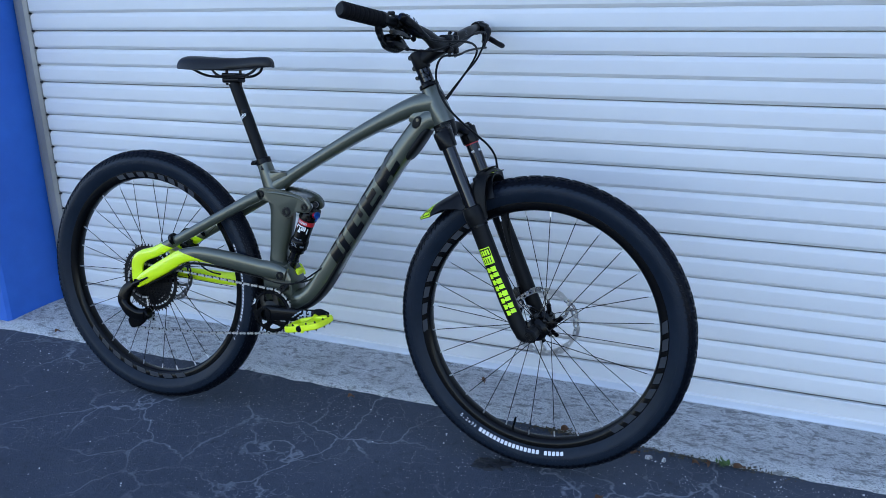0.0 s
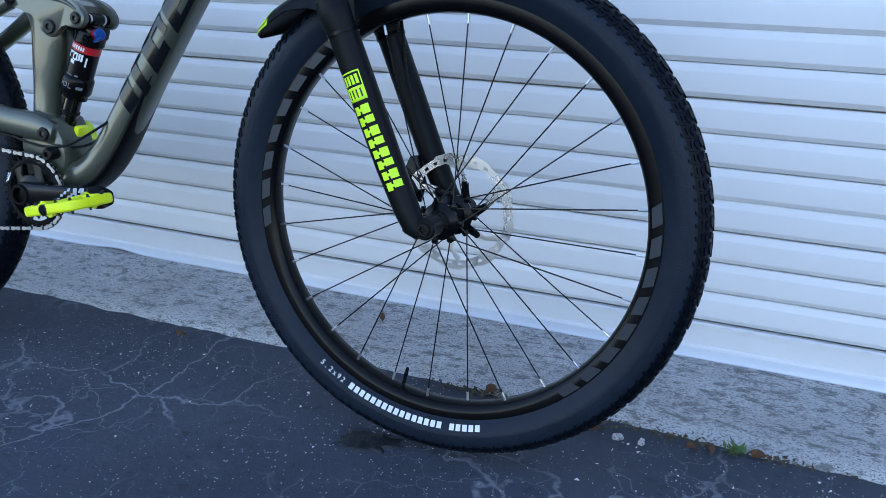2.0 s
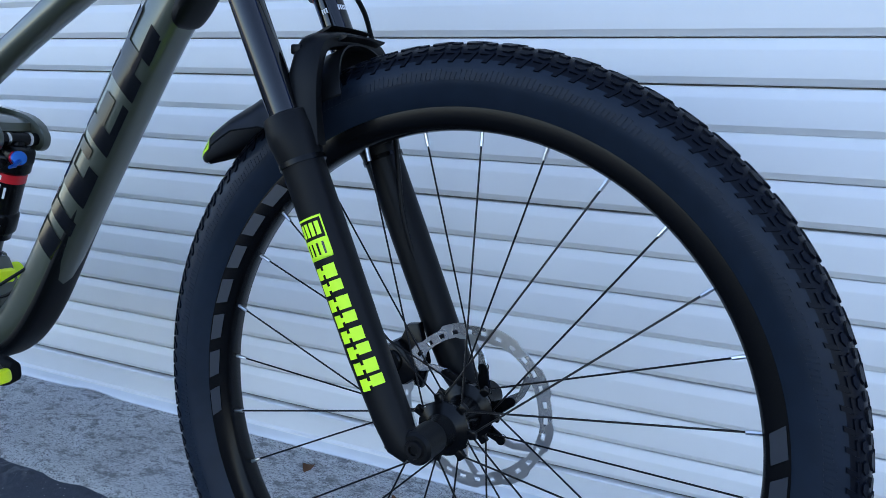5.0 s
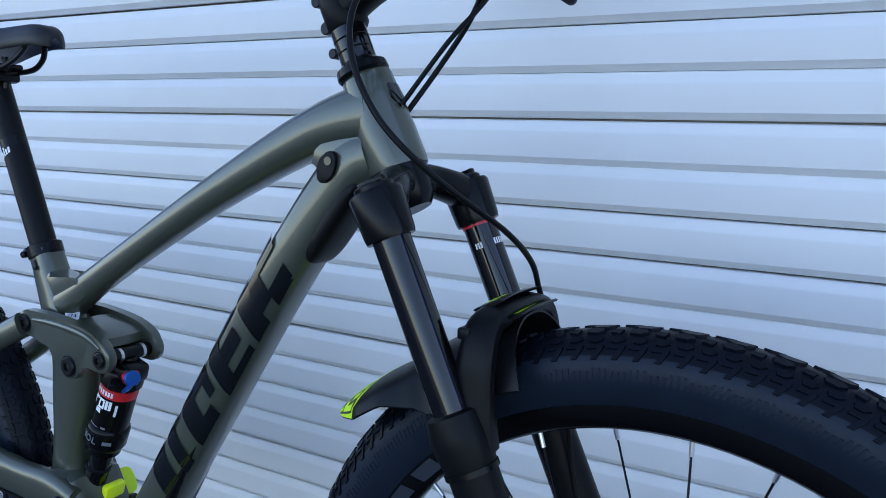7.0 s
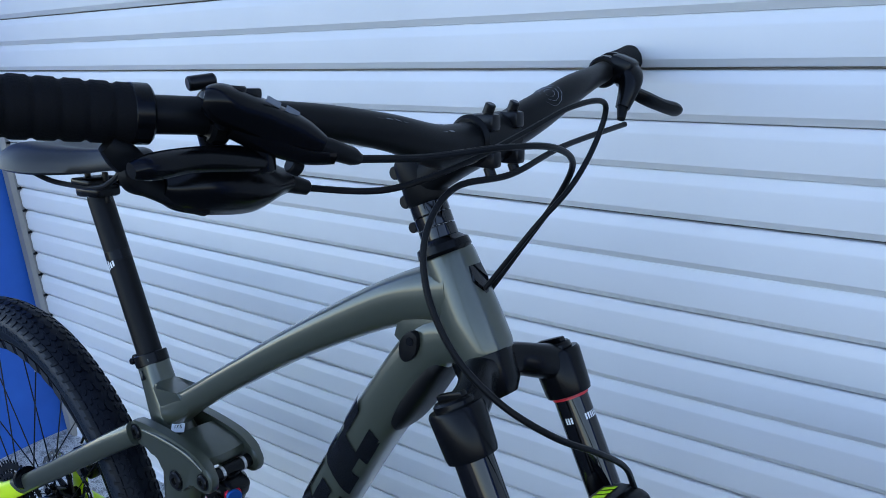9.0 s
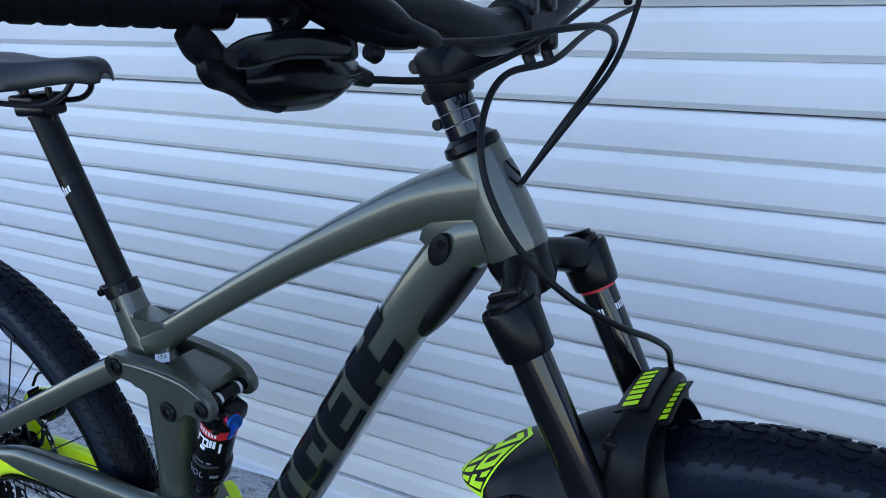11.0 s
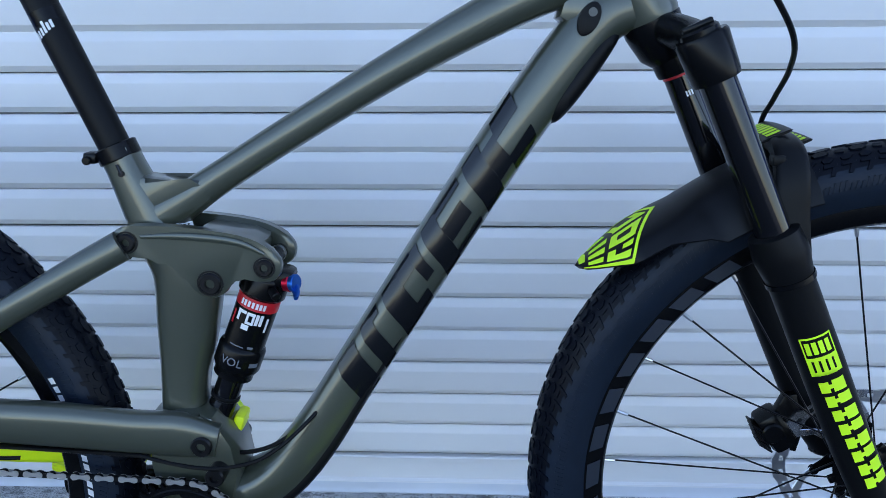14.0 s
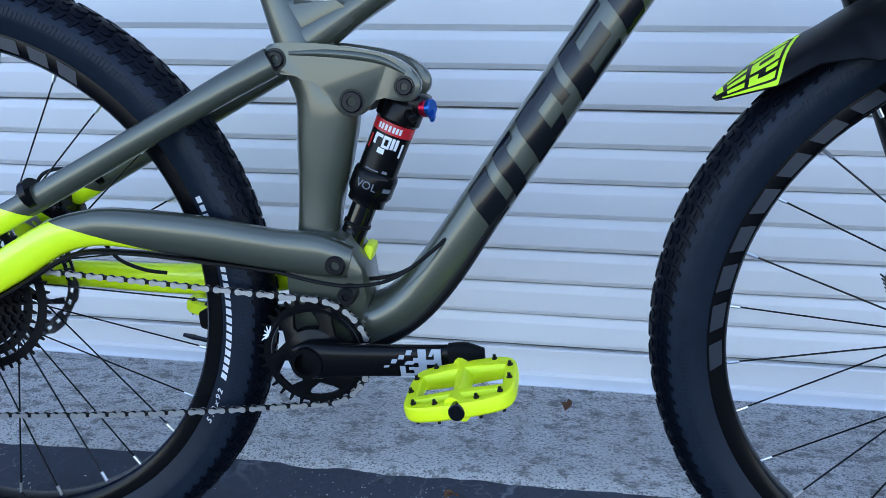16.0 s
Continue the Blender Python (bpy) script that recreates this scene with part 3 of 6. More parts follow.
def rotor_mesh():
    """A vented brake disc: outer ring with slots, held by arms."""
    bm = bmesh.new()
    n = 90
    outer = [((0.0885 + (0.0018 if (i // 5) % 2 else -0.0012)) * math.cos(2 * math.pi * i / n), (0.0885 + (0.0018 if (i // 5) % 2 else -0.0012)) * math.sin(2 * math.pi * i / n)) for i in range(n)]
    inner = [((0.073 + (0.0025 if (i // 9) % 2 else 0)) * math.cos(2 * math.pi * i / n), (0.073 + (0.0025 if (i // 9) % 2 else 0)) * math.sin(2 * math.pi * i / n)) for i in range(n)]
    # slots split the ring into an outer and an inner band, tied by bridges
    mid_o = [(0.083 * math.cos(2 * math.pi * i / n), 0.083 * math.sin(2 * math.pi * i / n)) for i in range(n)]
    mid_i = [(0.0785 * math.cos(2 * math.pi * i / n), 0.0785 * math.sin(2 * math.pi * i / n)) for i in range(n)]
    annulus(bm, outer, mid_o, -0.001, 0.001)
    annulus(bm, mid_i, inner, -0.001, 0.001)
    for i in range(30):
        t = 2 * math.pi * (i + 0.5) / 30
        box(bm, (0.0808 * math.cos(t), 0, 0.0808 * math.sin(t)), (0.006, 0.0019, 0.010), Matrix.Rotation(-t, 3, "Y"))
    for i in range(6):
        t = radians(60 * i + 18)
        sweep(bm, [Vector((0.044 * math.cos(t), 0, 0.044 * math.sin(t))), Vector((0.058 * math.cos(t + 0.10), 0, 0.058 * math.sin(t + 0.10))), Vector((0.0745 * math.cos(t + 0.30), 0, 0.0745 * math.sin(t + 0.30)))], [(0.0058, 0.0009), (0.0036, 0.0009), (0.0050, 0.0009)], 8, 4)
    return bm


def label_bars(bm, r0, r1, a0, a1, count, y, fill=0.62, lean=0.0):
    """Plain bars along an arc on one side of the wheel, where writing stands."""
    for i in range(count):
        t0 = radians(a0 + (a1 - a0) * (i + 0.5 - fill / 2) / count)
        t1 = radians(a0 + (a1 - a0) * (i + 0.5 + fill / 2) / count)
        k = radians(lean)
        q = [bm.verts.new((r * math.cos(t), yy, r * math.sin(t))) for r, t, yy in ((r0, t0, y[0]), (r0, t1, y[0]), (r1, t1 + k, y[1]), (r1, t0 + k, y[1]))]
        bm.faces.new(q)
    return bm


def build_wheel(name, center, steer, rear, spin, label, size=1.018):
    m = UP_BY @ (STEER if steer else Matrix()) @ Matrix.Translation((center[0], 0, center[1])) @ Matrix.Scale(size, 4)
    wheel = part(name, build_rim_mesh(), SATIN, bike, label, m)
    tyre = part("tyre", build_tyre_mesh(), WALL_RUBBER, wheel, "black rubber tyre with a low block tread", sharp=60)
    tyre.data.materials.append(RUBBER)
    # crown faces take the darker rubber, without the sheen painted on the walls
    for f in tyre.data.polygons:
        if math.hypot(f.center.x, f.center.z) > 0.3535:
            f.material_index = 1
    part("tread", build_tread_mesh(), RUBBER, wheel, "raised rubber tread blocks", sharp=20, kind="stuff")
    part("wall_ribs", build_rib_mesh(), WALL_RUBBER, wheel, "fine moulded ribs on the tyre walls", sharp=20, kind="stuff")
    part("hub", build_hub_mesh(rear), SATIN, wheel, "black alloy hub")
    # spokes and nipples
    sp = bmesh.new()
    ln = 0.268
    cyl(sp, (0, 0, 0), (0, 0, ln), 0.00105, seg=6)
    spoke_me = bpy.data.meshes.new("spoke")
    sp.to_mesh(spoke_me)
    sp.free()
    spoke_me.materials.append(DARK_STEEL)
    nb = bmesh.new()
    cyl(nb, (0, 0, ln - 0.004), (0, 0, ln + 0.014), 0.0021, seg=8)
    nip_me = bpy.data.meshes.new("nipple")
    nb.to_mesh(nip_me)
    nb.free()
    nip_me.materials.append(STEEL)
    cnt = 28
    for i in range(cnt):
        t = radians(spin + 360 * i / cnt)
        left = i % 2
        y = (0.027 if left else (-0.019 if rear else -0.028))
        lead = radians(38) if (i // 2) % 2 else -radians(38)
        a = Vector((0.028 * math.cos(t + lead), y + (0.002 if (i // 2) % 2 else -0.002), 0.028 * math.sin(t + lead)))
        b = Vector((0.2895 * math.cos(t), 0.004 if left else -0.004, 0.2895 * math.sin(t)))
        d = (b - a)
        q = Vector((0, 0, 1)).rotation_difference(d.normalized()).to_matrix().to_4x4()
        k = Matrix.Diagonal((1, 1, d.length / (ln + 0.010), 1))
        place("spoke", spoke_me, wheel, matrix=Matrix.Translation(a) @ q @ k)
        place("nipple", nip_me, wheel, matrix=Matrix.Translation(b - d.normalized() * (ln + 0.010)) @ q)
    # rotor on the left side with its black carrier
    yr = 0.042 if not rear else 0.050
    part("brake_rotor", rotor_mesh(), STEEL, wheel, "slotted steel brake rotor", pose(0, yr, 0))
    bm = bmesh.new()
    lathe(bm, [(0.016, yr - 0.003), (0.024, yr - 0.003), (0.024, yr + 0.003), (0.016, yr + 0.003)], 32)
    for i in range(6):
        t = radians(60 * i + 18)
        p = [Vector((r * math.cos(t + k), yr, r * math.sin(t + k))) for r, k in ((0.020, -0.35), (0.032, -0.12), (0.046, 0.0))]
        sweep(bm, p, [(0.010, 0.0026), (0.0068, 0.0024), (0.0052, 0.0020)], 8, 4)
        cyl(bm, (0.045 * math.cos(t), yr - 0.0032, 0.045 * math.sin(t)), (0.045 * math.cos(t), yr + 0.0032, 0.045 * math.sin(t)), 0.0052, seg=12)
    part("rotor_carrier", bm, SATIN, wheel, "black six-arm rotor carrier")
    # valve
    tv = radians(-102 if not rear else -11)
    bm = bmesh.new()
    d = Vector((math.cos(tv), 0, math.sin(tv)))
    cyl(bm, d * 0.292, d * 0.266, 0.0028, seg=10)
    cyl(bm, d * 0.270, d * 0.256, 0.0036, 0.0024, seg=10)
    part("valve", bm, GLOSS, wheel, "black tubeless valve")
    return wheel


def rim_decals(wheel, sets, near=True):
    """Blue-grey letter-sized blocks round the rim's side."""
    for a0, a1, cnt in sets:
        bm = bmesh.new()
        label_bars(bm, 0.2955, 0.3090, a0, a1, cnt, (-0.0186, -0.0196), 0.66, lean=1.4)
        part("rim_print", bm, RIM_PRINT, wheel, "blue-grey printed blocks on the rim")


def tyre_print(wheel, start, step, bars, size_text, size_at):
    """White print on the tyre's near side: plain bars for the maker's words, and the size."""
    a = start
    for cnt, in bars:
        bm = bmesh.new()
        label_bars(bm, 0.3175, 0.3262, a, a + step * cnt, cnt, (-0.0231, -0.0283), 0.72)
        part("white_print", bm, WHITE_PRINT, wheel, "white printed bars on the tyre wall")
        a += step * (cnt + 1)
    k = size_at
    for ch in size_text:
        if ch != " ":
            me = letters(ch, 0.0120)
            me.materials.append(WHITE_PRINT)
            t = radians(k)
            s = 1 if step > 0 else -1
            rot = Matrix.Rotation(-t + math.pi / 2 * s, 4, "Y")
            place("white_letter", me, wheel, "white size marking on the tyre wall", Matrix.Translation((0.3220 * math.cos(t), -0.0262, 0.3220 * math.sin(t))) @ rot @ Matrix.Rotation(radians(30.5 * s), 4, "X"))
        k += step * 0.83


front_wheel = build_wheel("front_wheel", FRONT, True, False, -16.05, "front wheel with black alloy rim and thin black spokes")
rear_wheel = build_wheel("rear_wheel", REAR, False, True, -26.2, "rear wheel with black alloy rim and thin black spokes", 1.031)
rim_decals(front_wheel, [(122, 190, 8), (-52, 12, 8)])
rim_decals(rear_wheel, [(215, 290, 8), (55, 110, 8)])
tyre_print(front_wheel, -75.3, -1.87, [(5,), (16,)], "29x2.5", -118.6)
tyre_print(rear_wheel, 23.5, -1.83, [(5,), (16,)], "29x2.5", -19.4)


# ---- frame ----
def build_frame():
    bm = bmesh.new()
    # down tube with its curve into the bottom bracket
    tube(bm, xz([(0.905, 0.870), (0.871, 0.851), (0.798, 0.755), (0.7235, 0.641), (0.643, 0.515), (0.577, 0.414), (0.532, 0.366), (0.485, 0.345), (0.45, 0.341)]),
         [(0.026, 0.026), (0.027, 0.027), (0.0268, 0.029), (0.0267, 0.029), (0.0268, 0.029), (0.0275, 0.030), (0.028, 0.032), (0.029, 0.034), (0.028, 0.034)], 24, 2.8)
    frame_ob = bp("down_tube", bm, OLIVE, label="olive painted alloy down tube")
    bm = bmesh.new()
    tube(bm, xz([(0.428, 0.664), (0.462, 0.685), (0.50, 0.709), (0.58, 0.757), (0.69, 0.820), (0.80, 0.876), (0.86, 0.900), (0.905, 0.910)]),
         [(0.023, 0.02), (0.019, 0.019), (0.0168, 0.018), (0.0168, 0.0185), (0.0185, 0.021), (0.0225, 0.024), (0.0262, 0.027), (0.031, 0.027)], 24, 2.8)
    bp("top_tube", bm, OLIVE, label="olive painted hydroformed top tube")
    bm = bmesh.new()
    # gusset behind the head tube
    prism(bm, [(0.836, 0.860), (0.846, 0.892), (0.905, 0.905), (0.918, 0.872), (0.866, 0.838)], -0.0225, 0.0225, 0.010)
    bp("head_gusset", bm, OLIVE)
    bm = bmesh.new()
    h0, ht = Vector((HEAD[0], 0, HEAD[1])), AX_UP
    sweep(bm, [h0, h0 + ht * 0.006, h0 + ht * 0.037, h0 + ht * 0.051, h0 + ht * 0.064, h0 + ht * 0.092, h0 + ht * 0.096], [0.0285, 0.0295, 0.0285, 0.0275, 0.0265, 0.0245, 0.0235], 28)
    bp("head_tube", bm, OLIVE, label="olive painted tapered head tube")
    # seat tube stub and mast
    bm = bmesh.new()
    tube(bm, xz([(0.394, 0.735), (0.402, 0.715), (0.418, 0.675), (0.432, 0.645), (0.453, 0.605), (0.4495, 0.55), (0.4415, 0.49), (0.434, 0.42)]),
         [(0.0195, 0.0195), (0.0195, 0.0195), (0.024, 0.021), (0.027, 0.023), (0.035, 0.026), (0.0325, 0.026), (0.0255, 0.026), (0.0225, 0.03)], 24, 2.6)
    bp("seat_tube", bm, OLIVE, label="olive painted seat tube and shock mast")
    bm = bmesh.new()
    prism(bm, [(0.404, 0.708), (0.425, 0.712), (0.47, 0.702), (0.50, 0.705), (0.49, 0.685), (0.44, 0.650), (0.42, 0.655)], -0.018, 0.018, 0.007)
    bp("seat_gusset", bm, OLIVE)
    # bottom bracket and lower pivot yoke
    bm = bmesh.new()
    lathe(bm, [(0.0001, 0.036), (0.023, 0.036), (0.026, 0.033), (0.026, -0.033), (0.023, -0.036), (0.0001, -0.036)], 32, False, (BB[0], 0, BB[1]))
    prism(bm, [(0.405, 0.45), (0.44, 0.462), (0.478, 0.455), (0.497, 0.42), (0.502, 0.385), (0.49, 0.34), (0.43, 0.32), (0.41, 0.345), (0.408, 0.40)], -0.038, 0.038, 0.012)
    bp("bottom_bracket", bm, OLIVE, label="olive painted bottom bracket and pivot shell")
    # black guards under the down tube
    bm = bmesh.new()
    tube(bm, xz([(0.700, 0.570), (0.686, 0.553), (0.650, 0.494), (0.602, 0.414), (0.560, 0.362), (0.515, 0.330), (0.47, 0.318)]),
         [(0.003, 0.012), (0.0065, 0.024), (0.007, 0.0265), (0.008, 0.028), (0.009, 0.029), (0.009, 0.030), (0.006, 0.026)], 20, 2.8)
    bp("down_tube_guard", bm, MATT, label="matt black down tube guard")
    bm = bmesh.new()
    tube(bm, xz([(0.897, 0.850), (0.888, 0.841), (0.868, 0.814), (0.847, 0.784), (0.836, 0.767), (0.832, 0.761)]), [(0.003, 0.014), (0.009, 0.024), (0.0115, 0.0265), (0.0105, 0.0265), (0.007, 0.022), (0.003, 0.012)], 20, 3.0)
    bp("knock_block_bumper", bm, MATT, label="matt black rubber bumper below the head tube")
    # cable port, rivet hole, badge, size sticker
    bm = bmesh.new()
    port = []
    for k in range(28):
        t = 2 * math.pi * k / 28
        a, b = 0.0165 * math.cos(t), 0.0096 * math.sin(t)
        port.append((0.8650 + a * 0.42 - b * 0.9, 0.858 + a * 0.9 + b * 0.42))
    prism(bm, port, -0.0312, -0.024, 0.001)
    pp = bp("cable_port", bm, MATT, label="black rubber cable port plug")
    bm = bmesh.new()
    cyl(bm, (0.868, -0.0322, 0.864), (0.868, -0.029, 0.864), 0.0042, seg=14)
    part("port_screw", bm, GLOSS, pp)
    bm = bmesh.new()
    d0 = h0 + ht * 0.064
    f = Vector((N[0], 0, N[1]))
    sweep(bm, [d0 + f * 0.0235 + ht * 0.014, d0 + f * 0.0245, d0 + f * 0.0255 - ht * 0.014], [(0.0022, 0.009), (0.0025, 0.0115), (0.002, 0.003)], 12, 3)
    bp("head_badge", bm, GLOSS, label="black shield-shaped head badge")
    bm = bmesh.new()
    box(bm, (0.0, 0.0, 0.0), (0.017, 0.0006, 0.012))
    st = part("size_sticker", bm, WHITE_PRINT, bike, "white frame size sticker reading 17.5", UP_BY @ pose(0.461, -0.014, 0.658, -38, 0, 38))
    me = letters("17.5", 0.0062)
    me.materials.append(DECAL_BLACK)
    place("sticker_text", me, st, matrix=pose(0, -0.0008, 0.001))
    # black blocks of the maker's mark along the down tube
    a, b = Vector((0.6255, 0, 0.4873)), Vector((0.8075, 0, 0.7723))
    d = (b - a).normalized()
    up = Vector((-d.z, 0, d.x))
    ln = (b - a).length
    cells = [(0.0, 0.10, -1.0, 1.0), (0.20, 0.235, 0.55, 1.0), (0.14, 0.20, -1.0, 1.0), (0.27, 0.36, -1.0, 1.0), (0.36, 0.42, -1.0, -0.35), (0.36, 0.43, 0.25, 1.0), (0.43, 0.47, -0.2, 0.9), (0.50, 0.575, -1.0, 1.0), (0.575, 0.70, 0.62, 1.0), (0.575, 0.68, -0.2, 0.2), (0.575, 0.70, -1.0, -0.62), (0.73, 0.815, -1.0, 1.0), (0.815, 0.88, -0.5, 0.5), (0.88, 0.99, -1.0, -0.25), (0.88, 0.99, 0.25, 1.0)]
    for s0, s1, w0, w1 in cells:
        bm = bmesh.new()
        rows = []
        for i in range(7):
            w = w0 + (w1 - w0) * i / 6
            ang = w * 0.95
            off = up * (0.0274 * math.copysign(abs(math.sin(ang)) ** 0.7143, ang)) + Vector((0, -0.0304 * math.cos(ang) ** 0.7143, 0))
            rows.append([bm.verts.new(a + d * (ln * s + 0.012 * w) + off) for s in (s0, s1)])
        for q, r in zip(rows, rows[1:]):
            bm.faces.new((q[0], q[1], r[1], r[0]))
        bp("frame_mark", bm, DECAL_BLACK, label="gloss black block of the frame marking")
    return frame_ob


build_frame()


def build_rear_triangle():
    for s in (-1, 1):
        bm = bmesh.new()
        tube(bm, [(0.405, s * 0.041, 0.646), (0.36, s * 0.049, 0.622), (0.29, s * 0.058, 0.583), (0.17, s * 0.066, 0.517), (0.075, s * 0.074, 0.466), (0.025, s * 0.077, 0.447), (0.002, s * 0.077, 0.425), (-0.004, s * 0.076, 0.385), (-0.004, s * 0.075, 0.362)],
             [(0.016, 0.012), (0.0155, 0.012), (0.0145, 0.011), (0.0145, 0.0105), (0.0155, 0.0095), (0.018, 0.009), (0.020, 0.008), (0.019, 0.008), (0.017, 0.008)], 18, 2.6)
        bp("seatstay", bm, REAR_PAINT, label="olive seatstay ending in neon yellow")
        bm = bmesh.new()
        if s < 0:
            tube(bm, [(-0.006, -0.077, 0.36), (0.03, -0.077, 0.383), (0.09, -0.074, 0.418), (0.15, -0.070, 0.453), (0.185, -0.067, 0.464), (0.225, -0.064, 0.467), (0.315, -0.055, 0.457), (0.394, -0.044, 0.443), (0.443, -0.039, 0.437), (0.482, -0.036, 0.428)],
                 [(0.014, 0.008), (0.019, 0.009), (0.0215, 0.011), (0.0205, 0.012), (0.0205, 0.0125), (0.022, 0.013), (0.024, 0.013), (0.0235, 0.012), (0.0245, 0.012), (0.018, 0.011)], 18, 2.8)
            bp("chainstay", bm, REAR_PAINT, label="olive chainstay with a neon yellow rear half")
            # black rubber strip under the stay
            bm = bmesh.new()
            tube(bm, [(0.03, -0.078, 0.357), (0.1, -0.075, 0.394), (0.17, -0.071, 0.434), (0.235, -0.062, 0.437), (0.335, -0.052, 0.426), (0.41, -0.045, 0.416)], [(0.003, 0.007)] * 6, 10, 3)
            bp("chainstay_strip", bm, MATT, label="black rubber strip under the chainstay")
        else:
            tube(bm, [(-0.004, 0.075, 0.362), (0.1, 0.071, 0.365), (0.2, 0.064, 0.366), (0.3, 0.056, 0.372), (0.38, 0.050, 0.385), (0.45, 0.046, 0.41), (0.482, 0.044, 0.428)],
                 [(0.017, 0.008), (0.018, 0.01), (0.0195, 0.012), (0.0205, 0.012), (0.021, 0.012), (0.020, 0.012), (0.018, 0.011)], 18, 2.8)
            bp("chainstay", bm, NEON, label="neon yellow chainstay")
        # dropout with its axle end
        bm = bmesh.new()
        lathe(bm, [(0.0001, s * 0.088), (0.009, s * 0.088), (0.0105, s * 0.086), (0.0105, s * 0.079), (0.0165, s * 0.0785), (0.0165, s * 0.066), (0.0001, s * 0.066)], 28, False, (REAR[0], 0, REAR[1]))
        bp("axle_end", bm, SATIN, label="black pivot and thru-axle end")
    # rear axle lever
    bm = bmesh.new()
    sweep(bm, [Vector((-0.012, -0.09, 0.358)), Vector((0.02, -0.092, 0.374)), Vector((0.045, -0.091, 0.386))], [(0.006, 0.004), (0.0035, 0.003), (0.0025, 0.002)], 10)
    bp("axle_lever", bm, SATIN, label="black thru-axle lever")
    # yoke between the stays in front of the wheel
    bm = bmesh.new()
    box(bm, (0.44, 0, 0.445), (0.05, 0.09, 0.028), None, 0.009)
    bp("stay_yoke", bm, OLIVE)
    bm = bmesh.new()
    box(bm, (0.492, 0.012, 0.425), (0.012, 0.03, 0.03), Matrix.Rotation(0.3, 3, "Y"), 0.004)
    bp("yoke_guard", bm, NEON_PLASTIC, label="neon yellow guard beside the lower shock mount")


build_rear_triangle()


def build_link():
    out = [(0.394, 0.640), (0.395, 0.655), (0.404, 0.664), (0.425, 0.666), (0.47, 0.664), (0.522, 0.656), (0.548, 0.645), (0.563, 0.630), (0.562, 0.614), (0.55, 0.606), (0.532, 0.609), (0.515, 0.611), (0.507, 0.597), (0.494, 0.590), (0.479, 0.593), (0.470, 0.605), (0.461, 0.618), (0.44, 0.630), (0.414, 0.634)]
    dense = [p[:2] for p in smooth([*out, out[0]], 3)][:-1]
    for s in (-1, 1):
        bm = bmesh.new()
        prism(bm, dense, -0.0425 if s < 0 else 0.027, -0.030 if s < 0 else 0.039, 0.003)
        bp("rocker_link", bm, OLIVE, label="olive forged rocker link")
        for nm, at, r in (("pivot_bolt", (0.410, 0.649), 0.0095), ("pivot_bolt", (0.491, 0.606), 0.0115), ("pivot_bolt", (0.547, 0.622), 0.009)):
            bolt(nm, at, r, bike, -0.046 if s < 0 else 0.0425, -0.034 if s < 0 else 0.030).matrix_local = UP_BY
            bm = bmesh.new()
            e = -0.043 if s < 0 else 0.0395
            lathe(bm, [(r + 0.0005, e), (r + 0.0022, e), (r + 0.0022, e - s * 0.0025), (r + 0.0005, e - s * 0.0025)], 24, True, (at[0], 0, at[1]))
            bp("pivot_washer", bm, DARK_STEEL)
    # ridge along the plates and the saddle-shaped bridge between them
    bm = bmesh.new()
    tube(bm, [(0.425, -0.042, 0.655), (0.47, -0.043, 0.655), (0.52, -0.043, 0.649), (0.548, -0.042, 0.636)], [(0.002, 0.002), (0.004, 0.003), (0.004, 0.003), (0.002, 0.002)], 10)
    bp("link_ridge", bm, OLIVE)
    bm = bmesh.new()
    rows = []
    for x, z in ((0.482, 0.6575), (0.50, 0.655), (0.522, 0.650), (0.536, 0.643)):
        rows.append([bm.verts.new((x - 0.006 * (1 - (y / 0.036) ** 2) * (1 if x < 0.51 else -1), y, z + dz)) for dz in (0, -0.011) for y in (-0.032, -0.016, 0, 0.015, 0.028)])
    for a, b in zip(rows, rows[1:]):
        for j in (0, 1, 2, 3):
            bm.faces.new((a[j], a[j + 1], b[j + 1], b[j]))
            bm.faces.new((a[j + 5], a[j + 6], b[j + 6], b[j + 5]))
    for r in (rows[0], rows[-1]):
        for j in range(4):
            bm.faces.new((r[j], r[j + 1], r[j + 6], r[j + 5]))
    bp("link_bridge", bm, OLIVE)
    bm = bmesh.new()
    cyl(bm, (0.547, -0.033, 0.622), (0.547, 0.034, 0.622), 0.0085)
    bp("shock_bolt", bm, SATIN, label="black shock mounting axle")
    for y in (-0.016, 0.016):
        bm = bmesh.new()
        cyl(bm, (0.547, y - 0.002, 0.622), (0.547, y + 0.002, 0.622), 0.0092)
        bp("shock_spacer", bm, STEEL, label="bare alloy shock spacer")
    for at, r, y in (((0.4677, 0.427), 0.0115, 0.052), ((0.481, 0.394), 0.0105, 0.058)):
        for s in (-1, 1):
            bolt("pivot_bolt", at, r, bike, s * y, s * 0.03).matrix_local = UP_BY


build_link()


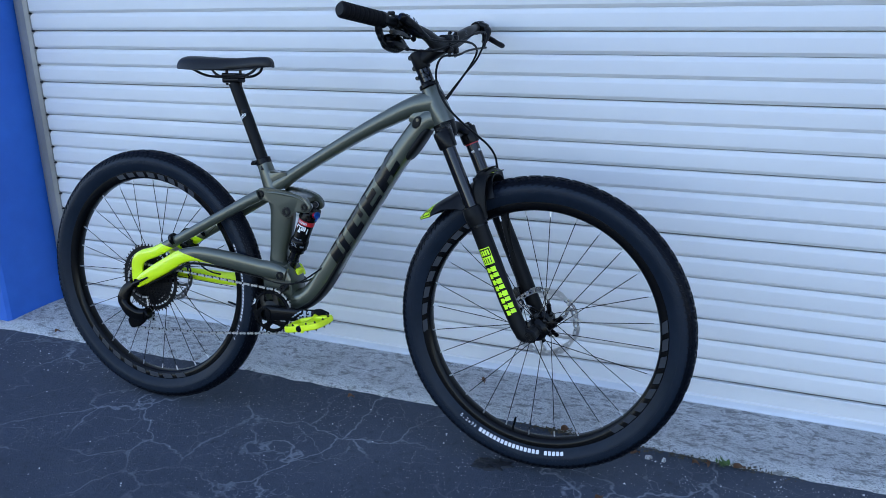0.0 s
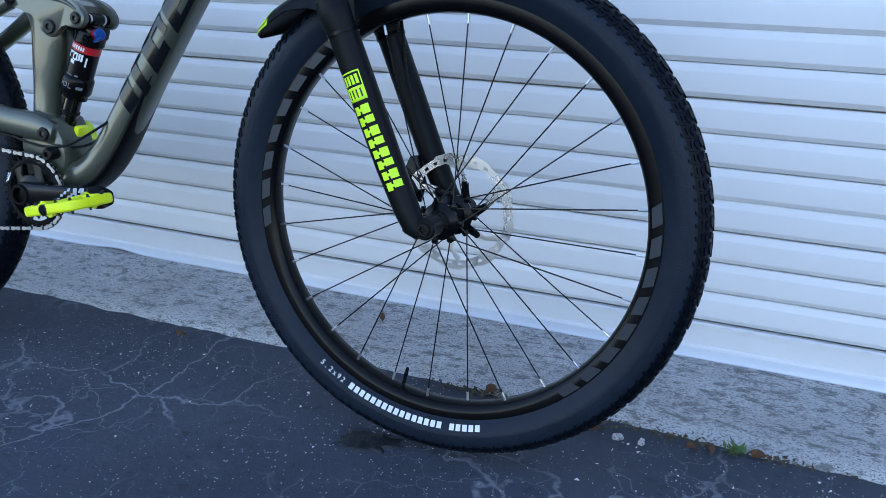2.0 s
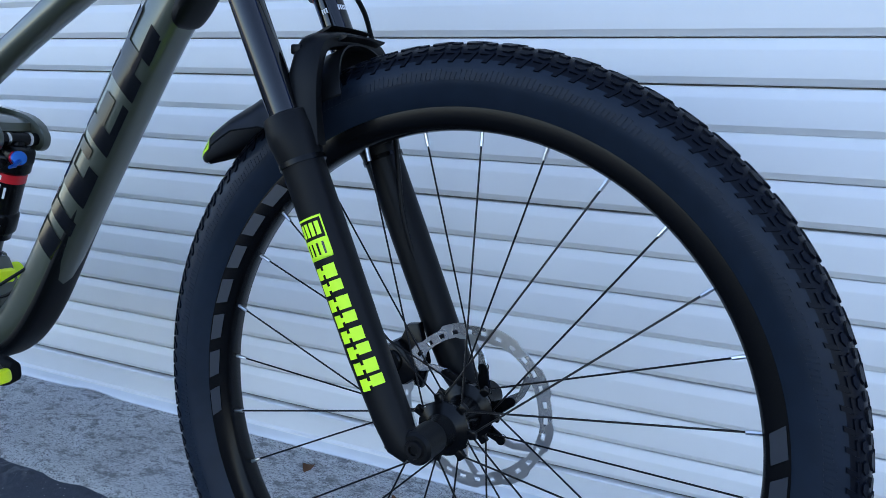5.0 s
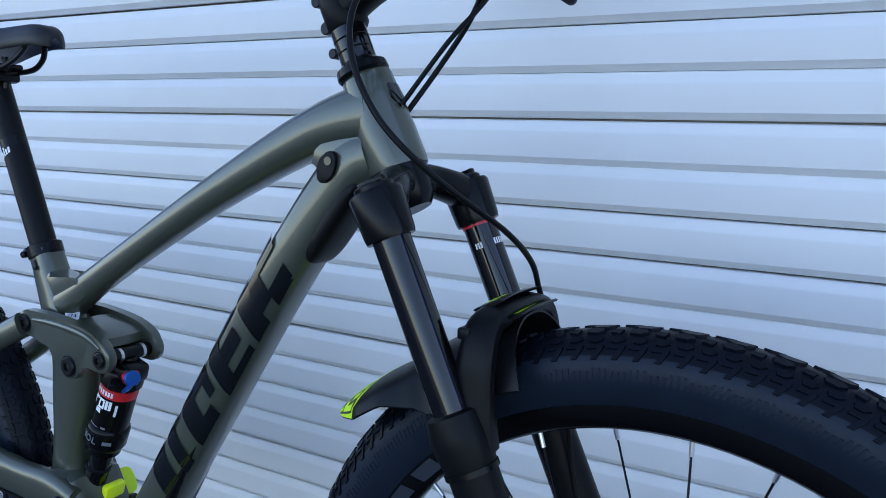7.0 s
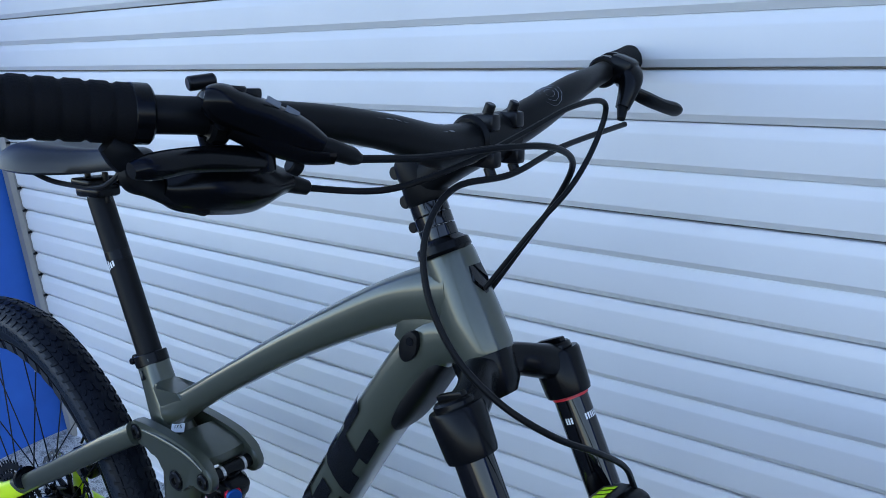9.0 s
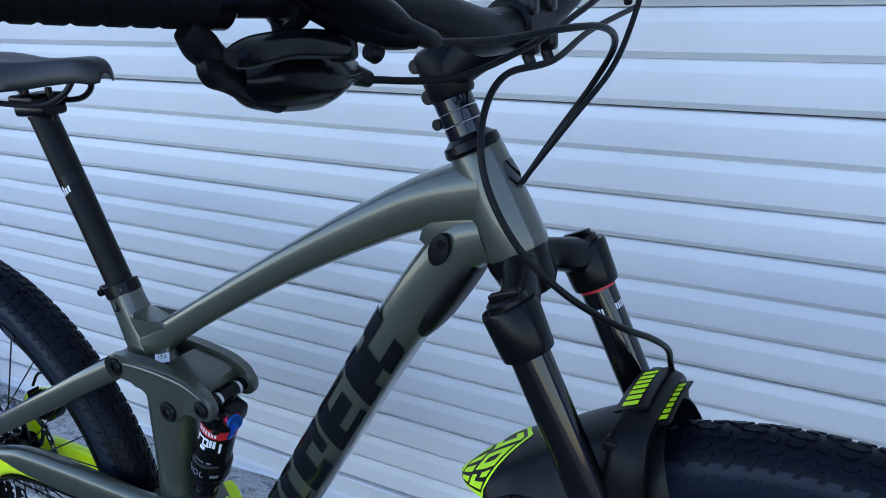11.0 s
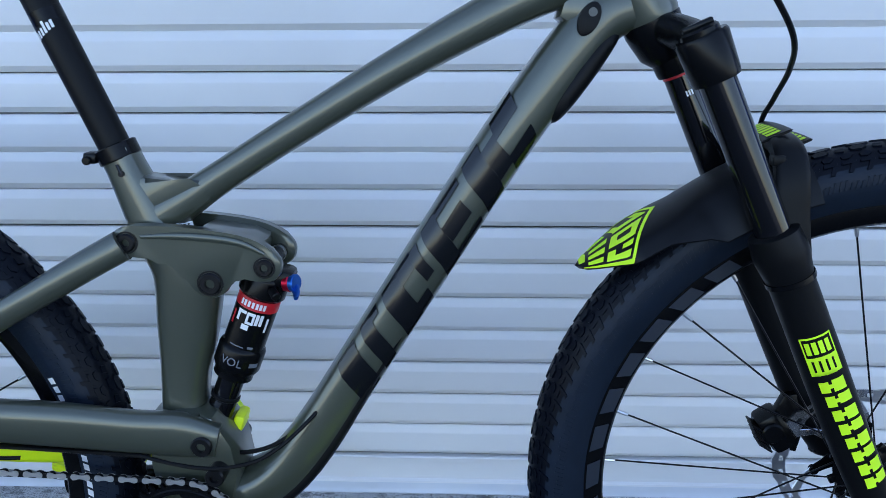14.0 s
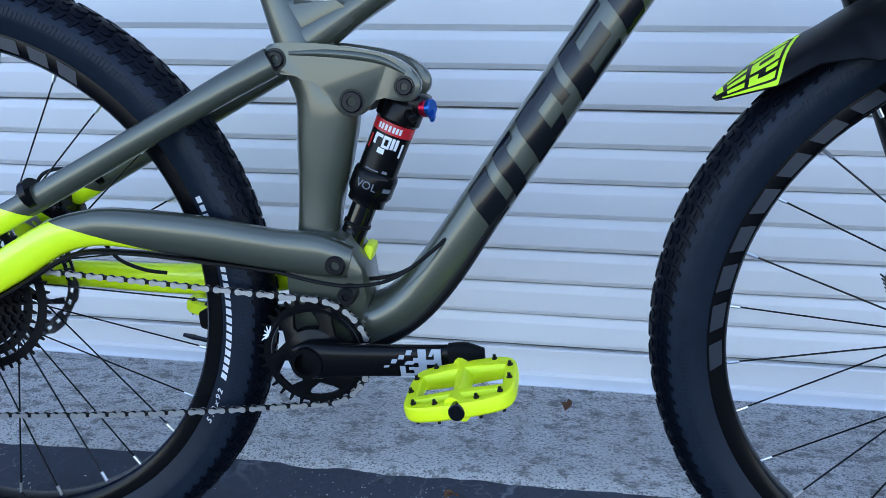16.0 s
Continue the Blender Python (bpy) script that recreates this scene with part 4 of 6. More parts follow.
def build_shock():
    a, b = Vector((0.545, 0, 0.618)), Vector((0.463, 0, 0.417))
    d = (b - a)
    ln = d.length
    d.normalize()
    m = UP_BY @ Matrix.Translation(a) @ Vector((0, 0, -1)).rotation_difference(d).to_matrix().to_4x4()

    def turn(name, prof, material, parent, label="", seg=36):
        bm = bmesh.new()
        rings = [[bm.verts.new((r * math.cos(2 * math.pi * k / seg), r * math.sin(2 * math.pi * k / seg), -z)) for k in range(seg)] for r, z in prof]
        for q, w in zip(rings, rings[1:]):
            for k in range(seg):
                bm.faces.new((q[k], q[(k + 1) % seg], w[(k + 1) % seg], w[k]))
        bm.faces.new(rings[0])
        bm.faces.new(rings[-1])
        return part(name, bm, material, parent, label, m if parent is bike else None)

    body = turn("rear_shock", [(0.010, -0.004), (0.013, 0.004), (0.024, 0.014), (0.0255, 0.018), (0.0255, 0.036), (0.024, 0.038), (0.0225, 0.039), (0.0225, 0.098), (0.0245, 0.1), (0.0255, 0.103), (0.0255, 0.124), (0.0235, 0.128), (0.0215, 0.131), (0.0215, 0.138), (0.017, 0.14)], SATIN, bike, "black air shock with red and white print")
    turn("air_can_print", [(0.0229, 0.0395), (0.0229, 0.052)], RED, body, "red printed band")
    turn("shaft", [(0.0145, 0.139), (0.0145, ln - 0.018), (0.0165, ln - 0.016), (0.0165, ln + 0.006)], GLOSS, body, "polished black shock shaft")
    turn("travel_ring", [(0.0150, 0.163), (0.0162, 0.164), (0.0162, 0.167), (0.0150, 0.168)], MATT, body, "rubber travel ring")

    def on_can(name, x0, x1, z0, z1, material, r=0.0232, label=""):
        bm = bmesh.new()
        rows = []
        for i in range(7):
            t = -math.pi / 2 + (x0 + (x1 - x0) * i / 6) / r
            rows.append([bm.verts.new((r * math.cos(t), r * math.sin(t), -z)) for z in (z0, z1)])
        for q, w in zip(rows, rows[1:]):
            bm.faces.new((q[0], w[0], w[1], q[1]))
        return part(name, bm, material, body, label)

    # word-sized bars and the block mark
    for i, x in enumerate((-0.015, -0.011, -0.0065, -0.002, 0.0025, 0.0065, 0.0105)):
        on_can("white_bar", x, x + 0.0028, 0.0425, 0.049, WHITE_PRINT, 0.0233)
    for x0, x1, z0, z1 in ((-0.0145, -0.0045, 0.0545, 0.058), (-0.0145, -0.011, 0.058, 0.067), (-0.0035, 0.0055, 0.0545, 0.058), (-0.0035, -0.001, 0.058, 0.065), (0.003, 0.0055, 0.058, 0.065), (-0.0035, 0.0055, 0.065, 0.068), (0.0065, 0.010, 0.0545, 0.067), (0.011, 0.0145, 0.0545, 0.067), (-0.006, 0.002, 0.069, 0.075)):
        on_can("white_block", x0, x1, z0, z1, WHITE_PRINT, label="white block of the shock marking")
    on_can("red_bar", -0.021, -0.018, 0.058, 0.074, RED)
    on_can("white_bar", 0.019, 0.022, 0.058, 0.074, WHITE_PRINT)
    on_can("grey_bar", -0.012, 0.004, 0.0945, 0.0958, GREY_PRINT)
    on_can("grey_bar", 0.008, 0.014, 0.0925, 0.0955, GREY_PRINT)
    for i, ch in enumerate("VOL"):
        me = letters(ch, 0.0125)
        me.materials.append(GREY_PRINT)
        t = -math.pi / 2 + (-0.011 + i * 0.0085) / 0.0257
        place("grey_letter", me, body, matrix=Matrix.Translation((0.0258 * math.cos(t), 0.0258 * math.sin(t), -0.114)) @ Matrix.Rotation(t + math.pi / 2, 4, "Z"))
    on_can("grey_bar", 0.017, 0.028, 0.111, 0.116, GREY_PRINT, 0.0258)
    # air valve cap and the rebound dial with its blue lever
    bm = bmesh.new()
    box(bm, (0.553, -0.004, 0.602), (0.03, 0.034, 0.024), Matrix.Rotation(0.3, 3, "Y"), 0.006)
    bp("dial_housing", bm, SATIN)
    bm = bmesh.new()
    cyl(bm, (0.560, -0.012, 0.598), (0.568, -0.015, 0.5985), 0.0105, bevel=0.0015)
    dial = bp("rebound_dial", bm, RED_ALLOY, label="red anodised rebound dial")
    bm = bmesh.new()
    cyl(bm, (0.567, -0.015, 0.598), (0.573, -0.0175, 0.5985), 0.0095, bevel=0.001)
    sweep(bm, [Vector((0.571, -0.017, 0.594)), Vector((0.574, -0.026, 0.589)), Vector((0.575, -0.034, 0.587))], [(0.005, 0.003), (0.004, 0.003), (0.0025, 0.002)], 10)
    bp("compression_lever", bm, BLUE_ALLOY, label="blue anodised compression lever")
    bm = bmesh.new()
    cyl(bm, (0.548, -0.024, 0.593), (0.555, -0.034, 0.588), 0.0048, bevel=0.001)
    bp("air_valve_cap", bm, MATT, label="black air valve cap")


build_shock()


# ---- fork and mudguard ----
LEG_Y = 0.076
LEG_A = 0.021


def build_fork():
    bm = bmesh.new()
    # crown: steerer boss, two shoulders, two clamps
    sweep(bm, [on_axis(-0.001, 0), on_axis(0.006, 0), on_axis(0.03, 0.002), on_axis(0.04, 0.003)], [0.0285, 0.0285, 0.025, 0.018], 24)
    for s in (-1, 1):
        tube(bm, [on_axis(0.012, 0.004, 0), on_axis(0.014, 0.010, s * 0.025), on_axis(0.024, 0.018, s * 0.047), on_axis(0.036, LEG_A, s * LEG_Y)],
             [(0.019, 0.019), (0.0155, 0.016), (0.016, 0.016), (0.018, 0.018)], 18, 2.4)
        sweep(bm, [on_axis(0.024, LEG_A, s * LEG_Y), on_axis(0.027, LEG_A, s * LEG_Y), on_axis(0.062, LEG_A, s * LEG_Y), on_axis(0.066, LEG_A, s * LEG_Y), on_axis(0.0665, LEG_A, s * LEG_Y)],
              [0.0225, 0.0240, 0.0222, 0.0212, 0.0172], 28)
    fork = bp("fork", bm, SATIN, label="black suspension fork crown", steer=True)
    for s in (-1, 1):
        bm = bmesh.new()
        sweep(bm, [on_axis(0.0175, LEG_A, s * LEG_Y), on_axis(0.0195, LEG_A, s * LEG_Y), on_axis(0.026, LEG_A, s * LEG_Y)], [0.0155, 0.0175, 0.0175], 24)
        box(bm, on_axis(0.0155, LEG_A, s * LEG_Y), (0.028, 0.008, 0.006), Matrix.Rotation(-0.4, 3, "Y"), 0.0015)
        part("top_cap", bm, SATIN, fork, "black fork top cap with a small dial")
        bm = bmesh.new()
        sweep(bm, [on_axis(0.064, LEG_A, s * LEG_Y), on_axis(0.29, LEG_A, s * LEG_Y)], 0.0167, 32)
        part("stanchion", bm, GLOSS, fork, "polished black stanchion")
        if s > 0:
            bm = bmesh.new()
            sweep(bm, [on_axis(0.067, LEG_A, s * LEG_Y), on_axis(0.0695, LEG_A, s * LEG_Y)], 0.0174, 28)
            part("red_ring", bm, RED, fork, "thin red ring under the crown")
            for a0, cnt, dn in ((-2.35, 3, 0.086), (-1.15, 6, 0.086)):
                bm = bmesh.new()
                for i in range(cnt):
                    t0 = a0 + i * 0.17
                    q = []
                    for t, dd in ((t0, 0), (t0 + 0.11, 0), (t0 + 0.11, 0.006), (t0, 0.006)):
                        f = on_axis(dn + dd, LEG_A, s * LEG_Y) + Vector((N[0], 0, N[1])) * (0.0169 * math.cos(t + 0.6)) + Vector((0, 0.0169 * math.sin(t + 0.6), 0))
                        q.append(bm.verts.new(f))
                    bm.faces.new(q)
                part("white_print", bm, WHITE_PRINT, fork, "small white printed bars on the stanchion")
        # lower leg with wiper seal, collar and dropout
        bm = bmesh.new()
        sweep(bm, [on_axis(0.216, LEG_A, s * LEG_Y), on_axis(0.218, LEG_A, s * LEG_Y), on_axis(0.234, LEG_A, s * LEG_Y), on_axis(0.242, LEG_A, s * LEG_Y), on_axis(0.262, LEG_A, s * LEG_Y), on_axis(0.268, LEG_A, s * LEG_Y), on_axis(0.36, LEG_A, s * LEG_Y), on_axis(0.46, LEG_A, s * LEG_Y), on_axis(0.525, LEG_A + 0.002, s * LEG_Y), on_axis(0.552, LEG_A + 0.006, s * 0.080), on_axis(0.566, LEG_A + 0.012, s * 0.081)],
              [(0.0185, 0.0185), (0.0235, 0.0235), (0.0255, 0.0255), (0.0255, 0.0255), (0.0225, 0.0225), (0.0215, 0.0215), (0.0215, 0.0215), (0.0205, 0.0205), (0.019, 0.019), (0.0165, 0.016), (0.009, 0.010)], 28)
        tube(bm, [on_axis(0.54, 0.020, s * 0.079), on_axis(0.555, 0.036, s * 0.078), on_axis(0.558, 0.0435, s * 0.078)], [(0.017, 0.013), (0.0165, 0.012), (0.015, 0.0115)], 16, 2.4)
        cyl(bm, on_axis(0.5575, 0.0440, s * 0.090), on_axis(0.5575, 0.0440, s * 0.052), 0.0165, bevel=0.003, seg=24)
        part("lower_leg", bm, MATT, fork, "matt black fork lower leg")
        bm = bmesh.new()
        lathe(bm, [(0.0001, s * 0.088), (0.0045, s * 0.088), (0.005, s * 0.093), (0.0085, s * 0.093), (0.0095, s * 0.091), (0.0095, s * 0.085)], 20, False, tuple(on_axis(0.5575, 0.0440)))
        part("axle_end", bm, DARK_STEEL, fork, "black thru-axle end")
        # zip-tie round the leg below the collar
        bm = bmesh.new()
        sweep(bm, [on_axis(0.263, LEG_A, s * LEG_Y), on_axis(0.268, LEG_A, s * LEG_Y)], 0.0237, 20)
        part("zip_tie", bm, SATIN, fork, "black zip tie holding the mudguard")
    # arch over the tyre
    bm = bmesh.new()
    pts = [on_axis(0.250, 0.026, -0.070), on_axis(0.21, 0.040, -0.069), on_axis(0.180, 0.055, -0.065), on_axis(0.161, 0.063, -0.053), on_axis(0.155, 0.067, -0.030), on_axis(0.154, 0.068, 0),
           on_axis(0.155, 0.067, 0.030), on_axis(0.161, 0.063, 0.053), on_axis(0.180, 0.055, 0.065), on_axis(0.21, 0.040, 0.069), on_axis(0.250, 0.026, 0.070)]
    flat = smooth([(*p, *r) for p, r in zip(pts, [(0.012, 0.021), (0.0085, 0.0195), (0.008, 0.0165), (0.0085, 0.0155), (0.009, 0.015), (0.009, 0.015), (0.009, 0.015), (0.0085, 0.0155), (0.008, 0.0165), (0.0085, 0.0195), (0.012, 0.021)])], 4)
    sweep(bm, [Vector(f[:3]) for f in flat], [(f[3], f[4]) for f in flat], 16, 3.2, side=(N[0], 0, N[1]))
    part("arch", bm, MATT, fork, "matt black fork arch over the tyre")
    # neon print on the near leg: framed box and heavy letter-sized blocks
    def leg_patch(name, d0, d1, w0, w1, material=NEON_PRINT):
        bm = bmesh.new()
        rows = []
        for i in range(5):
            a = w0 + (w1 - w0) * i / 4
            rows.append([bm.verts.new(on_axis(d, LEG_A, -LEG_Y) + Vector((N[0], 0, N[1])) * (0.0219 * math.sin(a)) + Vector((0, -0.0219 * math.cos(a), 0))) for d in (d0, d1)])
        for q, r in zip(rows, rows[1:]):
            bm.faces.new((q[0], q[1], r[1], r[0]))
        return part(name, bm, material, fork, "neon printed block on the fork leg")

    # framed box with two rows of blocks, then eight heavy blocks that drift a little forward down the leg
    w, o = 0.70, -0.10
    for d0, d1, a, b in ((0.320, 0.322, -w, w), (0.3592, 0.3612, -w, w), (0.3415, 0.3612, -w, w), (0.320, 0.342, -w, -w + 0.07), (0.320, 0.342, w - 0.07, w)):
        leg_patch("neon_block", d0, d1, o + a, o + b)
    for i in range(4):
        a = o - w + 0.15 + i * 0.285
        leg_patch("neon_block", 0.3252, 0.3382, a, a + 0.20)
        leg_patch("black_bar", 0.3452, 0.3572, a + 0.05, a + 0.15, DECAL_BLACK)
    d = 0.3675
    for i in range(8):
        c = -0.08 + 0.06 * i
        k = 0.0025 if i % 2 else 0.0
        leg_patch("neon_block", d, d + 0.0128 - k, c - 0.02, c + 0.56)
        leg_patch("neon_block", d + 0.001, d + 0.0128, c - 0.56, c - 0.16)
        leg_patch("neon_block", d + 0.0042, d + 0.0086, c - 0.16, c - 0.02)
        d += 0.0160
    # brake caliper behind the far leg, with its adapter
    bm = bmesh.new()
    box(bm, on_axis(0.49, -0.024, 0.052), (0.05, 0.034, 0.03), Matrix.Rotation(0.95, 3, "Y"), 0.007)
    cyl(bm, on_axis(0.485, -0.03, 0.03), on_axis(0.485, -0.03, 0.075), 0.0125, bevel=0.002)
    cal = part("brake_caliper", bm, SATIN, fork, "black finned front brake caliper")
    for i in range(6):
        bm = bmesh.new()
        c = on_axis(0.474 + 0.0055 * i, -0.043, 0.046)
        box(bm, c, (0.018, 0.022, 0.0018), Matrix.Rotation(0.95 - 0.6 + 0.2, 3, "Y"))
        part("cooling_fin", bm, DARK_STEEL, cal)
    bm = bmesh.new()
    prism(bm, [tuple(on_axis(a, b).xz) for a, b in ((0.455, 0.012), (0.452, -0.002), (0.47, -0.022), (0.515, -0.026), (0.525, -0.012), (0.50, 0.006))], 0.044, 0.056, 0.002)
    part("caliper_adapter", bm, SATIN, fork, "black caliper adapter")
    return fork


fork = build_fork()


def build_mudguard():
    """A curved plastic sheet above the tyre, narrowing to a point behind, with strap tabs over the arch."""
    c = Vector((FRONT[0], 0, FRONT[1]))

    def skin(t, w, up=0.0):
        """A point of the sheet: t from its rear tip forward, w across it from -1 to 1."""
        ang = radians(143.5 - 50 * t)
        half = 0.058 * min(1, max(t, 0.0001) / 0.16) ** 0.6
        drop = np.interp(t, [0, 0.13, 0.25, 0.35, 0.39, 0.7], [0.004, 0.022, 0.024, 0.038, 0.050, 0.054])
        r = 0.412 - 0.017 * min(1, t * 3) - drop * abs(w) ** 2.3 + up
        return c + Vector((r * math.cos(ang), half * math.sin(w * 1.25) / math.sin(1.25) * (1 + up * 8), r * math.sin(ang)))

    bm = bmesh.new()
    n = 36
    grid = [[[bm.verts.new(skin(0.70 * i / n, -1 + j / 7, o)) for j in range(15)] for i in range(n + 1)] for o in (0.0, 0.0018)]
    for g in grid:
        for a, b in zip(g, g[1:]):
            for j in range(14):
                bm.faces.new((a[j], a[j + 1], b[j + 1], b[j]))
    lo, hi = grid
    for i in range(n):
        for j in (0, 14):
            bm.faces.new((lo[i][j], lo[i + 1][j], hi[i + 1][j], hi[i][j]))
    for i in (0, n):
        for j in range(14):
            bm.faces.new((lo[i][j], lo[i][j + 1], hi[i][j + 1], hi[i][j]))
    guard = bp("mudguard", bm, FENDER, label="black plastic front mudguard with neon print", steer=True)

    def patch(u0, u1, w0, w1):
        """A printed block; u runs from the tip to the slanted front line of the print."""
        bm = bmesh.new()
        rows = []
        for i in range(7):
            row = []
            for j in range(7):
                w = w0 + (w1 - w0) * j / 6
                row.append(bm.verts.new(skin((u0 + (u1 - u0) * i / 6) * (0.285 - 0.15 * abs(w)), w, 0.0024)))
            rows.append(row)
        for a, b in zip(rows, rows[1:]):
            for j in range(6):
                bm.faces.new((a[j], a[j + 1], b[j + 1], b[j]))
        part("neon_block", bm, NEON_PRINT, guard, "neon printed block on the mudguard")

    for s in (-1, 1):
        patch(0.94, 1.0, min(0, s), max(0, s))
        patch(0.12, 0.94, min(s * 0.9, s), max(s * 0.9, s))
    for u0, u1, w0, w1 in ((0.50, 0.89, -0.84, -0.70), (0.50, 0.62, -0.70, -0.56), (0.72, 0.89, -0.62, -0.52), (0.50, 0.89, -0.46, -0.34), (0.50, 0.60, -0.34, -0.22), (0.79, 0.89, -0.34, -0.22), (0.50, 0.89, -0.22, -0.12),
                           (0.50, 0.89, -0.04, 0.08), (0.50, 0.60, 0.08, 0.22), (0.79, 0.89, 0.08, 0.22), (0.50, 0.89, 0.32, 0.44), (0.62, 0.77, 0.44, 0.52), (0.50, 0.89, 0.56, 0.68), (0.50, 0.89, 0.74, 0.84),
                           (0.20, 0.44, -0.80, -0.62), (0.20, 0.44, -0.50, -0.32), (0.20, 0.44, -0.2, -0.05), (0.20, 0.44, 0.1, 0.25), (0.20, 0.44, 0.4, 0.55), (0.20, 0.44, 0.66, 0.8), (0.06, 0.15, -0.5, 0.5)):
        patch(u0, u1, w0, w1)
    # strap tabs lying over the arch, with neon print
    for k, (dn, ah) in enumerate(((0.1435, 0.0634), (0.1555, 0.0825))):
        bm = bmesh.new()
        pts = []
        for j in range(9):
            y = -0.036 + 0.072 * j / 8
            pts.append(on_axis(dn + 0.32 * abs(y) ** 1.6 + 0.004 * k, ah, y))
        sweep(bm, pts, [(0.0015, 0.010 if k else 0.0155)] * 9, 8, 4, side=(N[0], 0, N[1]))
        tab = part("strap_tab", bm, FENDER, guard, "black strap tab with neon print")
        for m_ in range(7):
            bm = bmesh.new()
            y = -0.032 + 0.0092 * m_
            q = []
            for yy, e in ((y, -0.008), (y + 0.0065, -0.008), (y + 0.0065, 0.006), (y, 0.006)):
                q.append(bm.verts.new(on_axis(dn + 0.32 * abs(yy) ** 1.6 + 0.004 * k - 0.0022, ah + e, yy)))
            bm.faces.new(q)
            part("neon_block", bm, NEON_PRINT, tab)
    bm = bmesh.new()
    box(bm, on_axis(0.160, 0.050, -0.060), (0.012, 0.014, 0.010), None, 0.002)
    part("tie_head", bm, MATT, guard, "black zip tie head")


build_mudguard()


# ---- cockpit ----
BAR = [(0.866, -0.372, 1.108), (0.895, -0.29, 1.095), (0.909, -0.245, 1.089), (0.922, -0.175, 1.079), (0.929, -0.11, 1.064), (0.930, -0.06, 1.048), (0.930, -0.03, 1.044), (0.931, 0.0, 1.044), (0.933, 0.03, 1.045), (0.940, 0.08, 1.058), (0.945, 0.14, 1.075), (0.940, 0.2, 1.083), (0.928, 0.26, 1.087), (0.914, 0.326, 1.09), (0.899, 0.384, 1.093)]


# the bar stands nearly level while the frame leans
COCKPIT = pose(-0.0004, 0.0275, 0.0028, 2.85, -0.07, 0.70)


def bar_at(y):
    for a, b in zip(BAR, BAR[1:]):
        if a[1] <= y <= b[1]:
            t = (y - a[1]) / (b[1] - a[1])
            return Vector([p + (q - p) * t for p, q in zip(a, b)])
    return Vector(BAR[-1])


